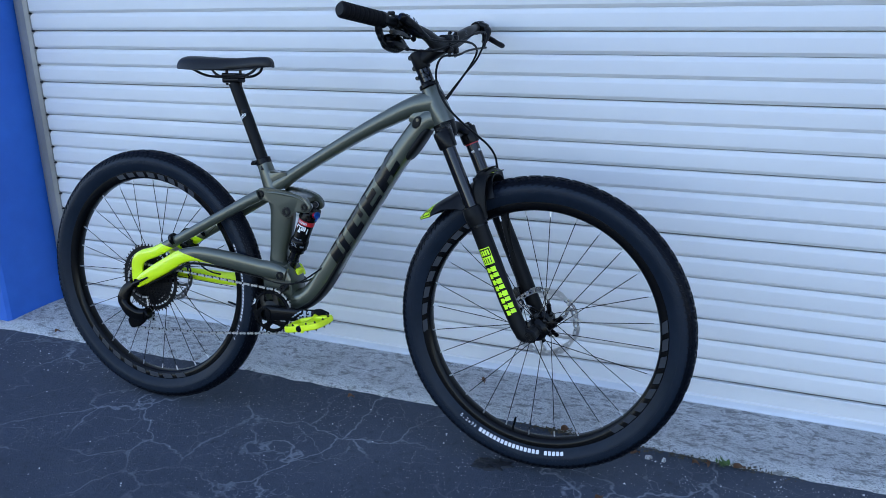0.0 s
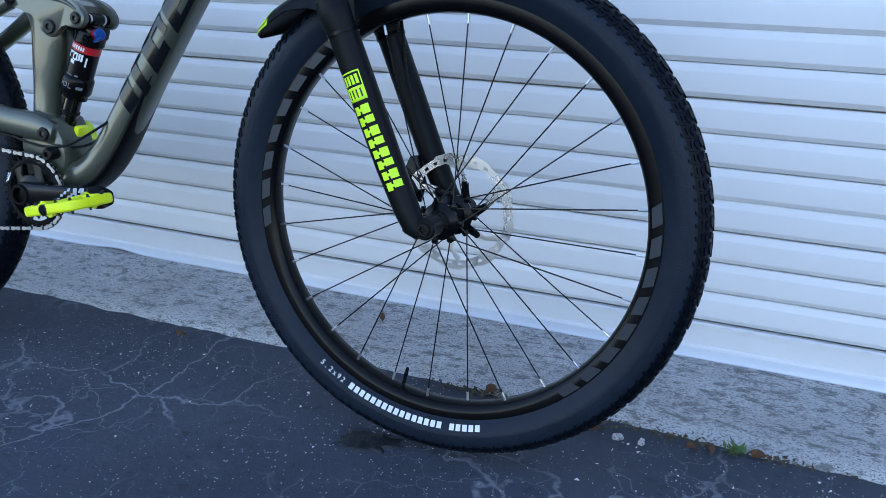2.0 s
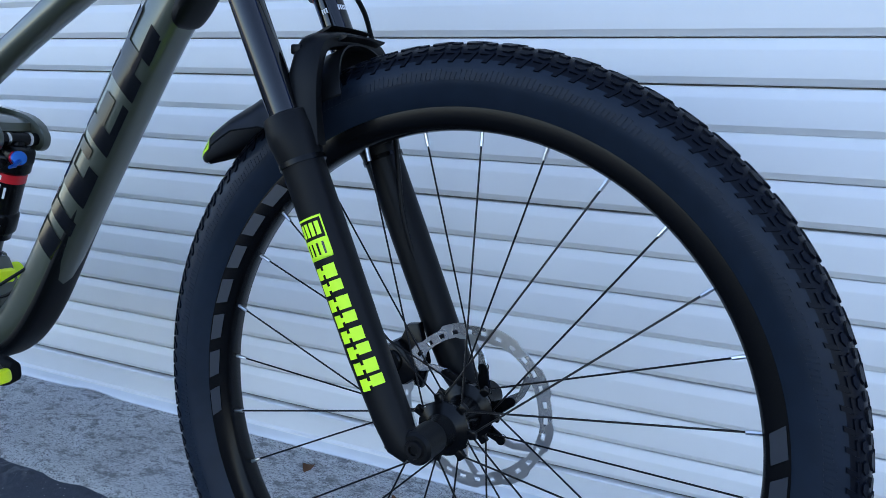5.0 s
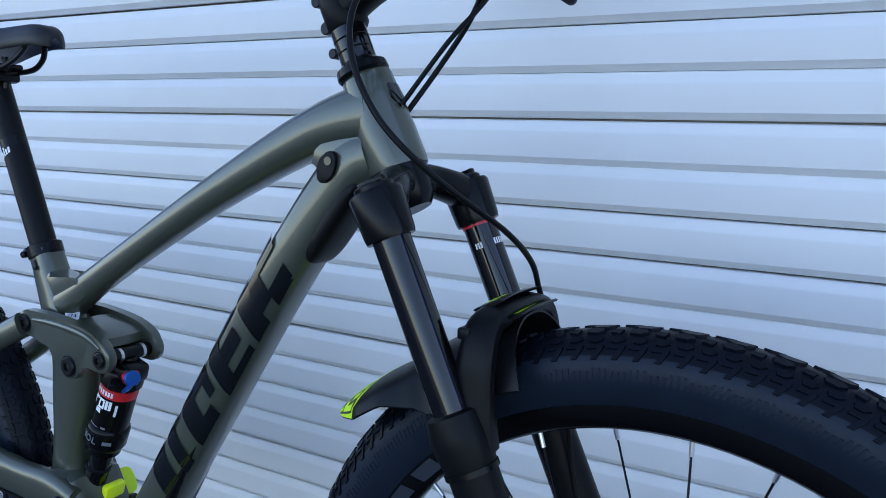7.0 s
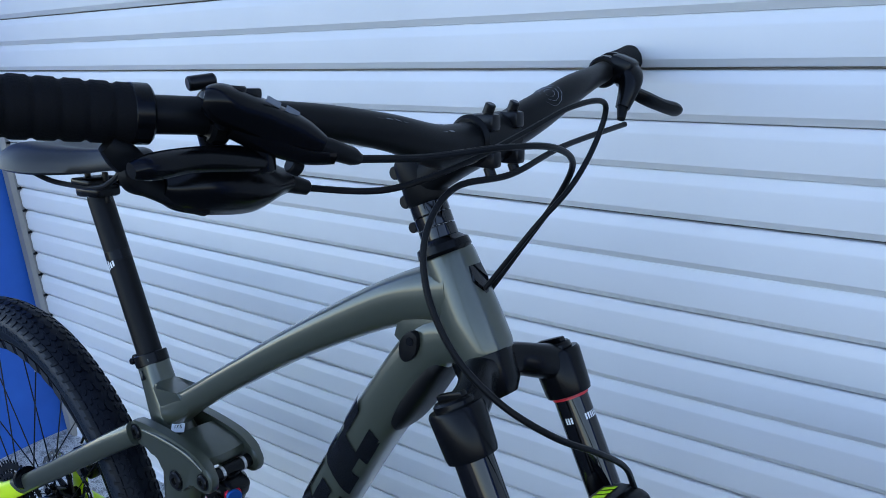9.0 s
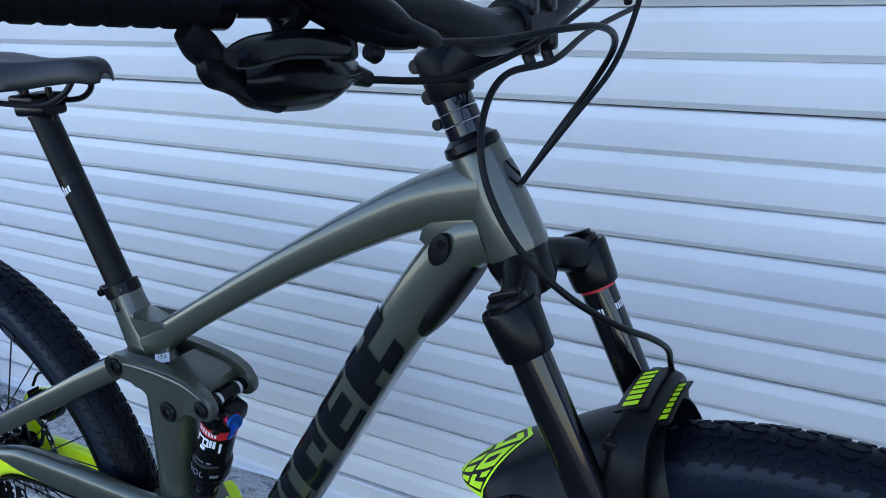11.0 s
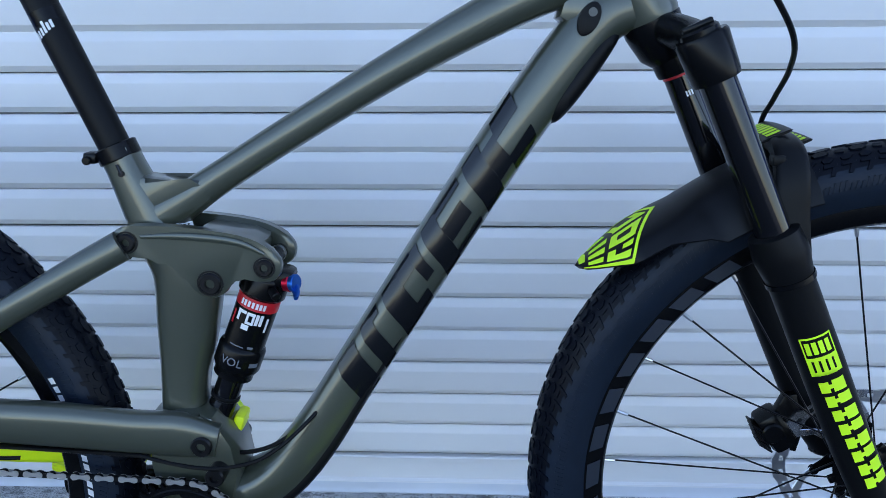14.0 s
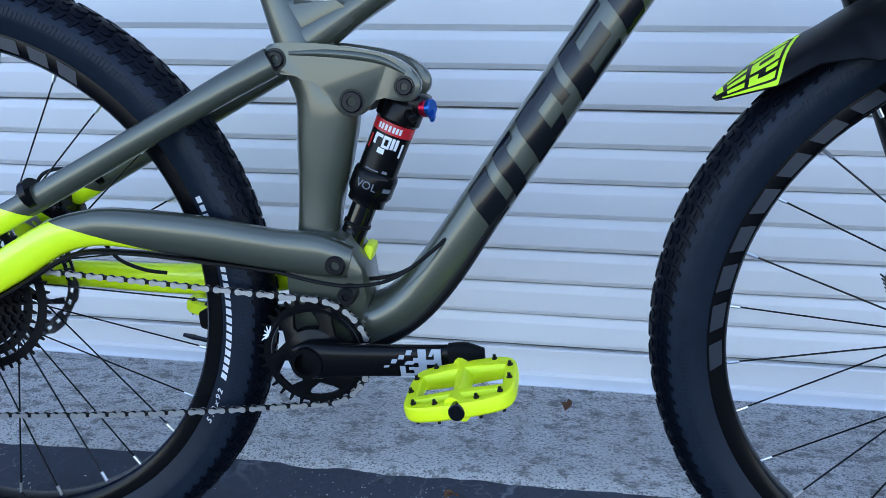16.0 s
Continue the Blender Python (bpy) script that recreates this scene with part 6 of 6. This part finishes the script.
# ---- drivetrain ----
def build_drivetrain():
    ring_y = -0.050
    # chainring
    bm = bmesh.new()
    out = disc_with_teeth(0.0650, 32, 0.0085, 0.6)
    n = len(out)
    annulus(bm, out, [(0.0520 * math.cos(2 * math.pi * i / n), 0.0520 * math.sin(2 * math.pi * i / n)) for i in range(n)], ring_y - 0.0018, ring_y + 0.0018)
    lathe(bm, [(0.0510, ring_y - 0.0034), (0.0555, ring_y - 0.0036), (0.0570, ring_y - 0.0016), (0.0510, ring_y + 0.0010)], 60)
    lathe(bm, [(0.020, ring_y - 0.009), (0.031, ring_y - 0.006), (0.033, ring_y - 0.002), (0.033, ring_y + 0.003), (0.020, ring_y + 0.003)], 40)
    for i in range(6):
        t = radians(60 * i + 12)
        lean_ = 0.30 if i % 2 else -0.22
        sweep(bm, [Vector((0.026 * math.cos(t - lean_), ring_y - 0.003, 0.026 * math.sin(t - lean_))), Vector((0.040 * math.cos(t - lean_ * 0.3), ring_y - 0.002, 0.040 * math.sin(t - lean_ * 0.3))), Vector((0.0550 * math.cos(t + lean_ * 0.4), ring_y - 0.0008, 0.0550 * math.sin(t + lean_ * 0.4)))], [(0.013, 0.0034), (0.0075, 0.0030), (0.0125, 0.0022)], 10, 3.2)
    crank = part("crankset", bm, SATIN, bike, "black crankset with a single chainring", UP_BY @ Matrix.Translation((BB[0], 0, BB[1])))
    bm = bmesh.new()
    t = radians(158)
    for i in range(8):
        a = t + (i - 3.5) * 0.05
        sweep(bm, [Vector((0.0565 * math.cos(t), ring_y - 0.0021, 0.0565 * math.sin(t))), Vector(((0.0590 + 0.004 * (i % 2)) * math.cos(a), ring_y - 0.0022, (0.0590 + 0.004 * (i % 2)) * math.sin(a)))], [(0.0012, 0.0003), (0.0006, 0.0002)], 6)
    part("pale_mark", bm, WHITE_PRINT, crank, "pale printed mark on the chainring")
    ang = radians(5.5)
    for s in (-1, 1):
        k = -s
        c, w = math.cos(ang) * k, math.sin(ang) * k
        bm = bmesh.new()

        def at(r, y, off=0.0):
            return (c * r - w * off, s * y, w * r + c * off)
        tube(bm, [at(-0.018, 0.066), at(0.0, 0.069), at(0.04, 0.072), at(0.10, 0.079), at(0.155, 0.083), at(0.180, 0.083), at(0.195, 0.083)],
             [(0.016, 0.006), (0.022, 0.010), (0.019, 0.0105), (0.0175, 0.009), (0.017, 0.0075), (0.017, 0.0075), (0.009, 0.006)], 20, 3.2)
        arm = part("crank_arm", bm, SATIN, crank, "satin black crank arm")
        bm = bmesh.new()
        lathe(bm, [(0.0001, s * 0.068), (0.0125, s * 0.068), (0.0132, s * 0.0835), (0.0175, s * 0.0835), (0.0185, s * 0.0815), (0.0185, s * 0.06)], 32, False)
        part("axle_bore", bm, SATIN, crank, "hollow crank axle end")
        bm = bmesh.new()
        tube(bm, [at(0.161, 0.083), at(0.180, 0.0835), at(0.199, 0.083)], [(0.0185, 0.0085), (0.019, 0.009), (0.0115, 0.0075)], 18, 3)
        part("crank_boot", bm, GRIP_RUBBER, arm, "rubber crank end boot")
        if s < 0:
            def grey_block(r0, r1, o0, o1, slant):
                bm = bmesh.new()
                rows_ = []
                for j in range(5):
                    o = o0 + (o1 - o0) * j / 4
                    rows_.append([bm.verts.new(Vector(at(r + slant * (o - o0), 0.0724 + 0.0106 + (r - 0.04) * 0.085 - (abs(o) / 0.019) ** 3.4 * 0.0042, o))) for r in (r0, r1)])
                for u, v in zip(rows_, rows_[1:]):
                    bm.faces.new((u[0], u[1], v[1], v[0]))
                part("grey_block", bm, PALE_PRINT, arm, "pale grey printed block on the crank arm")
            # the small slanted word, then the two large angular marks
            for k in range(4):
                grey_block(0.0885 + 0.0085 * k, 0.0945 + 0.0085 * k, -0.0045 + 0.0047 * k, 0.0005 + 0.0047 * k, 0.4)
            for r0, r1, o0, o1, slant in ((0.107, 0.113, -0.0155, -0.003, 0.0), (0.113, 0.128, -0.0155, -0.0115, 0.0), (0.1225, 0.128, -0.0115, -0.004, 0.0), (0.117, 0.1225, -0.0075, -0.004, 0.0),
                                          (0.112, 0.122, -0.001, 0.003, 0.9), (0.128, 0.137, -0.0155, 0.0155, 0.0), (0.1225, 0.128, 0.001, 0.0065, 0.0), (0.137, 0.1455, -0.001, 0.0045, 0.0), (0.1395, 0.1435, 0.008, 0.0155, 0.5),
                                          (0.1455, 0.1535, -0.006, 0.0155, 0.0), (0.137, 0.1455, -0.0105, -0.0065, 0.8)):
                grey_block(r0, r1, o0, o1, slant)
        # pedal
        pc = Vector(at(0.183, 0.0))
        px_ = s * 0.152
        tilt = Matrix.Rotation(radians(-13 if s < 0 else 8), 4, "Y")
        m = UP_BY @ Matrix.Translation((BB[0] + pc.x, px_, BB[1] + pc.z)) @ tilt @ Matrix.Diagonal((0.91, 0.91, 1.0, 1))
        bm = bmesh.new()
        # one moulded plate: a wide rounded rim, a deep axle barrel, ribs to both ends, four windows left open
        ov = [(0.053, -0.020), (0.050, -0.040), (0.036, -0.049), (0.0, -0.052), (-0.036, -0.049), (-0.050, -0.040), (-0.053, -0.020), (-0.053, 0.020), (-0.048, 0.038), (-0.032, 0.045), (0.0, 0.046), (0.032, 0.045), (0.048, 0.038), (0.053, 0.020)]
        path = smooth([*ov, ov[0]], 4)[:-1]
        path = [Vector((x, y, 0.0)) for x, y in path]
        path.append(path[0])
        sweep(bm, path, (0.0075, 0.0082), 12, 3.2, side=(0, 0, 1))
        tube(bm, [(0, -0.052, 0), (0, -0.02, 0), (0, 0.02, 0), (0, 0.046, 0)], [(0.015, 0.0085), (0.0095, 0.0080), (0.0100, 0.0082), (0.017, 0.0085)], 14, 3)
        tube(bm, [(-0.050, -0.027, 0), (0, -0.030, 0), (0.050, -0.027, 0)], [(0.0075, 0.0065), (0.010, 0.0075), (0.0075, 0.0065)], 12, 3)
        tube(bm, [(-0.048, 0.030, 0), (0, 0.033, 0), (0.048, 0.030, 0)], [(0.0085, 0.007), (0.011, 0.008), (0.0085, 0.007)], 12, 3)
        pedal = part("pedal", bm, NEON_PLASTIC, bike, "neon yellow flat platform pedal", m)
        pin = bmesh.new()
        cyl(pin, (0, 0, -0.0125), (0, 0, 0.0125), 0.0019, seg=8)
        cyl(pin, (0, 0, -0.0095), (0, 0, 0.0095), 0.0032, seg=8)
        pin_me = None
        for x, y in ((0.046, -0.043), (-0.046, -0.043), (0.054, -0.012), (-0.054, -0.012), (0.053, 0.020), (-0.053, 0.020), (0.034, 0.044), (-0.034, 0.044), (0.022, -0.050), (-0.022, -0.050)):
            if pin_me is None:
                po = part("traction_pin", pin, DARK_STEEL, pedal, "", pose(x, y, 0))
                pin_me = po.data
            else:
                place("traction_pin", pin_me, pedal, matrix=pose(x, y, 0))
        bm = bmesh.new()
        cyl(bm, (0, s * 0.046, 0), (0, s * 0.0604, 0), 0.0085, bevel=0.001, seg=20)
        part("axle_cap", bm, GLOSS, pedal, "black pedal axle cap")
        bm = bmesh.new()
        cyl(bm, (0, -s * 0.045, 0), (0, -s * 0.072, 0), 0.006, seg=14)
        part("pedal_axle", bm, STEEL, pedal, "steel pedal axle")
    # cassette
    teeth = [50, 42, 36, 32, 28, 24, 21, 18, 16, 14, 12, 11]
    cas = None
    for i, tn in enumerate(teeth):
        r = 0.00204 * tn
        y = -0.026 - i * 0.0037
        bm = bmesh.new()
        o = disc_with_teeth(r, tn, 0.006)
        k = len(o)
        inner = max(0.012, r - 0.0145)
        annulus(bm, o, [(inner * math.cos(2 * math.pi * j / k), inner * math.sin(2 * math.pi * j / k)) for j in range(k)], y - 0.0009, y + 0.0009)
        if i < 6:
            lathe(bm, [(0.013, y - 0.0008), (0.020, y - 0.0008), (0.020, y + 0.0008), (0.013, y + 0.0008)], 30)
            for j in range(7):
                t = 2 * math.pi * j / 7 + i * 0.2
                sweep(bm, [Vector((0.018 * math.cos(t), y, 0.018 * math.sin(t))), Vector(((inner + 0.006) * math.cos(t + 0.35), y, (inner + 0.006) * math.sin(t + 0.35)))], [(0.006, 0.0012), (0.005, 0.0009)], 8, 4)
        if cas is None:
            cas = part("cassette", bm, DARK_STEEL, bike, "black wide-range twelve-speed cassette", UP_BY @ Matrix.Translation((REAR[0], 0, REAR[1])), sharp=25)
        else:
            part("sprocket", bm, DARK_STEEL, cas, "", None, 25)
    # derailleur
    bm = bmesh.new()
    tube(bm, [(-0.018, -0.082, 0.358), (-0.038, -0.086, 0.340), (-0.050, -0.088, 0.312), (-0.046, -0.088, 0.292)], [(0.013, 0.008), (0.016, 0.010), (0.018, 0.012), (0.015, 0.012)], 14, 3.2)
    tube(bm, [(-0.050, -0.090, 0.305), (-0.030, -0.092, 0.282), (-0.004, -0.088, 0.268), (0.02, -0.082, 0.268)], [(0.014, 0.012), (0.018, 0.012), (0.018, 0.012), (0.018, 0.013)], 14, 3.2)
    cyl(bm, (0.018, -0.092, 0.268), (0.018, -0.064, 0.268), 0.0165, bevel=0.003, seg=22)
    der = bp("rear_derailleur", bm, SATIN, label="black rear derailleur")
    bm = bmesh.new()
    cyl(bm, (-0.034, -0.0985, 0.296), (-0.016, -0.0985, 0.277), 0.003)
    part("derailleur_pin", bm, STEEL, der, "bright steel link pin")
    for y in (-0.070, -0.054):
        bm = bmesh.new()
        cage = smooth([(0.03, 0.272), (0.02, 0.286), (0.006, 0.280), (-0.02, 0.256), (-0.045, 0.252), (-0.056, 0.238), (-0.045, 0.218), (-0.022, 0.222), (0.004, 0.244), (0.028, 0.256), (0.03, 0.272)], 4)[:-1]
        prism(bm, [p[:2] for p in cage], y - 0.001, y + 0.001)
        part("cage_plate", bm, SATIN, der, "black derailleur cage plate")
    for c, r in (((0.015, 0.262), 0.017), ((-0.036, 0.236), 0.0195)):
        bm = bmesh.new()
        o = [(c[0] + x, c[1] + z) for x, z in disc_with_teeth(r, 14, 0.005)]
        prism(bm, o, -0.064, -0.060)
        part("jockey_wheel", bm, SATIN, der, "toothed jockey wheel")
    # chain: outer and inner links along the loop
    cx, cz = BB
    r0, r1 = 0.0650, 0.0515
    sx, sz = REAR
    path = []
    up0, up1 = Vector((sx + 0.002, 0, sz + r1)), Vector((cx - 0.003, 0, cz + r0))
    for i in range(41):
        path.append(up0.lerp(up1, i / 40) + Vector((0, ring_y - 0.008 * (1 - i / 40), 0)))
    for i in range(1, 40):
        t = radians(90 - 180 * i / 40)
        path.append(Vector((cx + r0 * math.cos(t), ring_y, cz + r0 * math.sin(t))))
    low0, low1 = Vector((cx - 0.002, 0, cz - r0)), Vector((-0.036, 0, 0.2165))
    for i in range(41):
        path.append(low0.lerp(low1, i / 40) + Vector((0, ring_y - 0.012 * i / 40, -0.006 * math.sin(math.pi * i / 40))))
    for i in range(1, 16):
        t = radians(-95 - 170 * i / 16)
        path.append(Vector((-0.036 + 0.0195 * math.cos(t), -0.062, 0.236 + 0.0195 * math.sin(t))))
    for i in range(1, 12):
        f = i / 12
        path.append(Vector((-0.030 + 0.062 * f, -0.062, 0.256 + 0.004 * f)))
    for i in range(0, 14):
        t = radians(-70 + 150 * i / 13)
        path.append(Vector((0.015 + 0.017 * math.cos(t), -0.062, 0.262 + 0.017 * math.sin(t))))
    for i in range(0, 26):
        t = radians(-75 - 195 * i / 25)
        path.append(Vector((sx + r1 * math.cos(t), -0.058, sz + r1 * math.sin(t))))
    path.append(path[0])
    # even steps of half an inch
    pitch, joints, rest = 0.0127, [path[0]], 0.0127
    for a, b in zip(path, path[1:]):
        seg_len = (b - a).length
        pos = 0.0
        while seg_len - pos >= rest:
            pos += rest
            joints.append(a.lerp(b, pos / seg_len))
            rest = pitch
        rest -= seg_len - pos

    def link_mesh(wide, material, nm):
        bm = bmesh.new()
        xs = [-0.0103, -0.0095, -0.0075, -0.005, -0.0025, 0, 0.0025, 0.005, 0.0075, 0.0095, 0.0103]
        hs = [0.0010, 0.0026, 0.0036, 0.0033, 0.0023, 0.0020, 0.0023, 0.0033, 0.0036, 0.0026, 0.0010]
        outline = [(x, h) for x, h in zip(xs, hs)] + [(x, -h) for x, h in zip(xs[::-1], hs[::-1])]
        for s in (-1, 1):
            prism(bm, outline, s * wide - 0.0005, s * wide + 0.0005)
        for x in (-0.00635, 0.00635):
            cyl(bm, (x, -wide - 0.0009, 0), (x, wide + 0.0009, 0), 0.0021, seg=10)
        bmesh.ops.recalc_face_normals(bm, faces=bm.faces)
        me = bpy.data.meshes.new(nm)
        bm.to_mesh(me)
        bm.free()
        me.materials.append(material)
        return me

    outer, inner = link_mesh(0.0024, CHAIN_STEEL, "outer_link"), link_mesh(0.0014, DARK_STEEL, "inner_link")
    chain = None
    for i, (a, b) in enumerate(zip(joints, joints[1:])):
        dv = (b - a).normalized()
        yv = (Vector((0, 1, 0)) - dv * dv.y).normalized()
        rot = Matrix((dv, yv, dv.cross(yv))).transposed().to_4x4()
        m = Matrix.Translation((a + b) / 2) @ rot
        if chain is None:
            chain = place("chain", outer, bike, "silver and black bicycle chain", UP_BY @ m)
            inv = m.inverted()
        else:
            place("outer_link" if i % 2 == 0 else "inner_link", outer if i % 2 == 0 else inner, chain, matrix=inv @ m)


build_drivetrain()


def build_rear_brake():
    bm = bmesh.new()
    box(bm, (0.075, 0.062, 0.455), (0.05, 0.034, 0.028), Matrix.Rotation(0.5, 3, "Y"), 0.007)
    cyl(bm, (0.085, 0.04, 0.452), (0.085, 0.082, 0.452), 0.012, bevel=0.002)
    cal = bp("rear_brake_caliper", bm, SATIN, label="black rear brake caliper")
    for i in range(5):
        bm = bmesh.new()
        box(bm, (0.062 + 0.007 * i, 0.05, 0.478 - 0.003 * i), (0.0018, 0.02, 0.018))
        part("cooling_fin", bm, DARK_STEEL, cal)
    for s in (-1, 1):
        bm = bmesh.new()
        p = Vector((0.13, s * 0.069, 0.5035))
        cyl(bm, p - Vector((0.004, 0, 0.002)), p + Vector((0.004, 0, 0.002)), 0.0175, seg=18)
        bp("zip_tie", bm, SATIN, label="black zip tie round the seatstay")


build_rear_brake()


# ---- a broken patch of asphalt, and litter on the ground ----
def build_broken_patch():
    bm = bmesh.new()
    rows = []
    for i in range(15):
        q = i / 14
        row = []
        for k in range(40):
            t = 2 * math.pi * k / 40
            r = q * (1 + 0.45 * noise.noise((math.cos(t) * 1.7, math.sin(t) * 1.7, 5.0)) + 0.35 * noise.noise((math.cos(t) * 6, math.sin(t) * 6, 1.0)))
            x, y = 1.086 + 0.058 * r * math.cos(t), -0.074 + 0.030 * r * math.sin(t) + 0.010 * r * math.cos(t)
            z = GROUND_Z + 0.0045 + 0.0035 * noise.noise((x * 70, y * 70, 2)) - 0.006 * max(0, q - 0.8) / 0.2
            row.append(bm.verts.new((x, y, z)))
        rows.append(row)
    for a, b in zip(rows, rows[1:]):
        for k in range(40):
            bm.faces.new((a[k], a[(k + 1) % 40], b[(k + 1) % 40], b[k]))
    bmesh.ops.remove_doubles(bm, verts=bm.verts, dist=0.00005)
    tagged(part("broken_asphalt", bm, WET, sharp=60), "dark crumbled patch in the asphalt beside the tyre", "asphalt patch", kind="structure")


build_broken_patch()


def apron_z(y):
    return GROUND_Z + (0.0 if y < 0.165 else 0.009 + 0.008 * min(1, max(0, y - 0.19) / 0.2))


def leaf_mesh(seed, ln, wd):
    rng = random.Random(seed)
    bm = bmesh.new()
    rows = []
    for i in range(7):
        t = i / 6
        w = wd * math.sin(math.pi * min(0.97, max(0.04, t))) ** 0.8
        rows.append([bm.verts.new((ln * (t - 0.5), w * k, 0.006 * math.sin(t * 3 + k) + 0.004 * k * k + rng.uniform(0, 0.0015))) for k in (-1, -0.4, 0.4, 1)])
    for a, b in zip(rows, rows[1:]):
        for j in range(3):
            bm.faces.new((a[j], a[j + 1], b[j + 1], b[j]))
    bmesh.ops.solidify(bm, geom=bm.faces[:], thickness=0.0006)
    return bm


spots = [(1.235, 0.155, 0.03, 0.013, 20), (0.742, 0.366, 0.028, 0.011, 80), (1.589, 0.098, 0.022, 0.007, 150), (1.433, 0.099, 0.026, 0.009, 20), (1.616, 0.105, 0.02, 0.008, 100), (1.694, 0.118, 0.03, 0.010, 10), (0.57, 0.125, 0.022, 0.006, 5), (1.38, -0.13, 0.03, 0.008, 60), (0.93, 0.33, 0.03, 0.009, 120), (-0.70, 0.2, 0.02, 0.008, 30)]
for i, (x, y, ln, wd, rz) in enumerate(spots):
    tagged(part("leaf", leaf_mesh(i, ln, wd), LEAF, None, "", pose(x, y, apron_z(y) + 0.004, 0, 6, rz)), "curled dry brown leaf on the ground", "leaf", "fallen leaves")

rng = random.Random(11)
bm = bmesh.new()
for i in range(420):
    x = rng.choice([rng.gauss(1.21, 0.05), rng.uniform(1.15, 1.85), rng.uniform(1.42, 1.75)])
    y = 0.166 - 0.04 * max(0, x - 0.6) + rng.gauss(0, 0.007)
    r = rng.uniform(0.0012, 0.004)
    c = Vector((x, y, GROUND_Z + 0.003 + rng.uniform(0, 0.004)))
    vs = [bm.verts.new(c + Vector((rng.gauss(0, r), rng.gauss(0, r), rng.gauss(0, r * 0.6)))) for _ in range(4)]
    for f in ((0, 1, 2), (0, 2, 3), (0, 3, 1), (1, 3, 2)):
        bm.faces.new([vs[k] for k in f])
tagged(part("debris", bm, MOSS), "dry brown moss and crumbs along the apron edge", "debris", kind="stuff")

for x, y, r, turn in ((1.470, 0.092, 0.011, 20), (1.509, 0.092, 0.009, 75), (1.395, 0.094, 0.006, 130)):
    bm = bmesh.new()
    outline = [(r * (1 + 0.3 * noise.noise((k * 1.3, x * 9, 0))) * math.cos(k * 0.785), 0.62 * r * (1 + 0.3 * noise.noise((k * 1.7, x * 5, 3))) * math.sin(k * 0.785)) for k in range(8)]
    lo = [bm.verts.new((u, v, 0)) for u, v in outline]
    hi = [bm.verts.new((u * 0.8, v * 0.8, 0.0045 + 0.002 * (k % 2))) for k, (u, v) in enumerate(outline)]
    bm.faces.new(hi)
    bm.faces.new(lo[::-1])
    for k in range(8):
        bm.faces.new((lo[k], lo[(k + 1) % 8], hi[(k + 1) % 8], hi[k]))
    tagged(part("concrete_chip", bm, CONCRETE, None, "", pose(x, y, GROUND_Z + 0.002, 0, 0, turn)), "pale chip of broken concrete by the apron edge", "chip", "concrete chips")

bm = bmesh.new()
for i in range(900):
    x, y = rng.uniform(-1.0, 2.1), rng.uniform(-1.2, 0.115)
    if rng.random() < 0.35:
        y = rng.uniform(-0.05, 0.115)
    r = rng.uniform(0.0007, 0.0024)
    c = Vector((x, y, GROUND_Z + 0.0025))
    vs = [bm.verts.new(c + Vector((rng.gauss(0, r), rng.gauss(0, r), abs(rng.gauss(0, r * 0.6))))) for _ in range(4)]
    for f in ((0, 1, 2), (0, 2, 3), (0, 3, 1), (1, 3, 2)):
        bm.faces.new([vs[k] for k in f])
tagged(part("grit", bm, WHITE_PRINT), "pale loose grit scattered on the asphalt", "grit", kind="stuff")

bm = bmesh.new()
for i in range(26):
    a, ln = rng.uniform(0, 6.28), rng.uniform(0.012, 0.026)
    c = Vector((1.656 + rng.gauss(0, 0.006), 0.117 + rng.gauss(0, 0.005), GROUND_Z + 0.004))
    d = Vector((math.cos(a), math.sin(a), rng.uniform(0.5, 1.4))).normalized()
    sd = d.cross(Vector((0, 0, 1))).normalized() * 0.0035
    q = [bm.verts.new(p) for p in (c, c + d * ln * 0.5 + sd, c + d * ln, c + d * ln * 0.5 - sd)]
    bm.faces.new(q)
tagged(part("weed", bm, WEED), "small green weed sprouting at the apron edge", "weed")
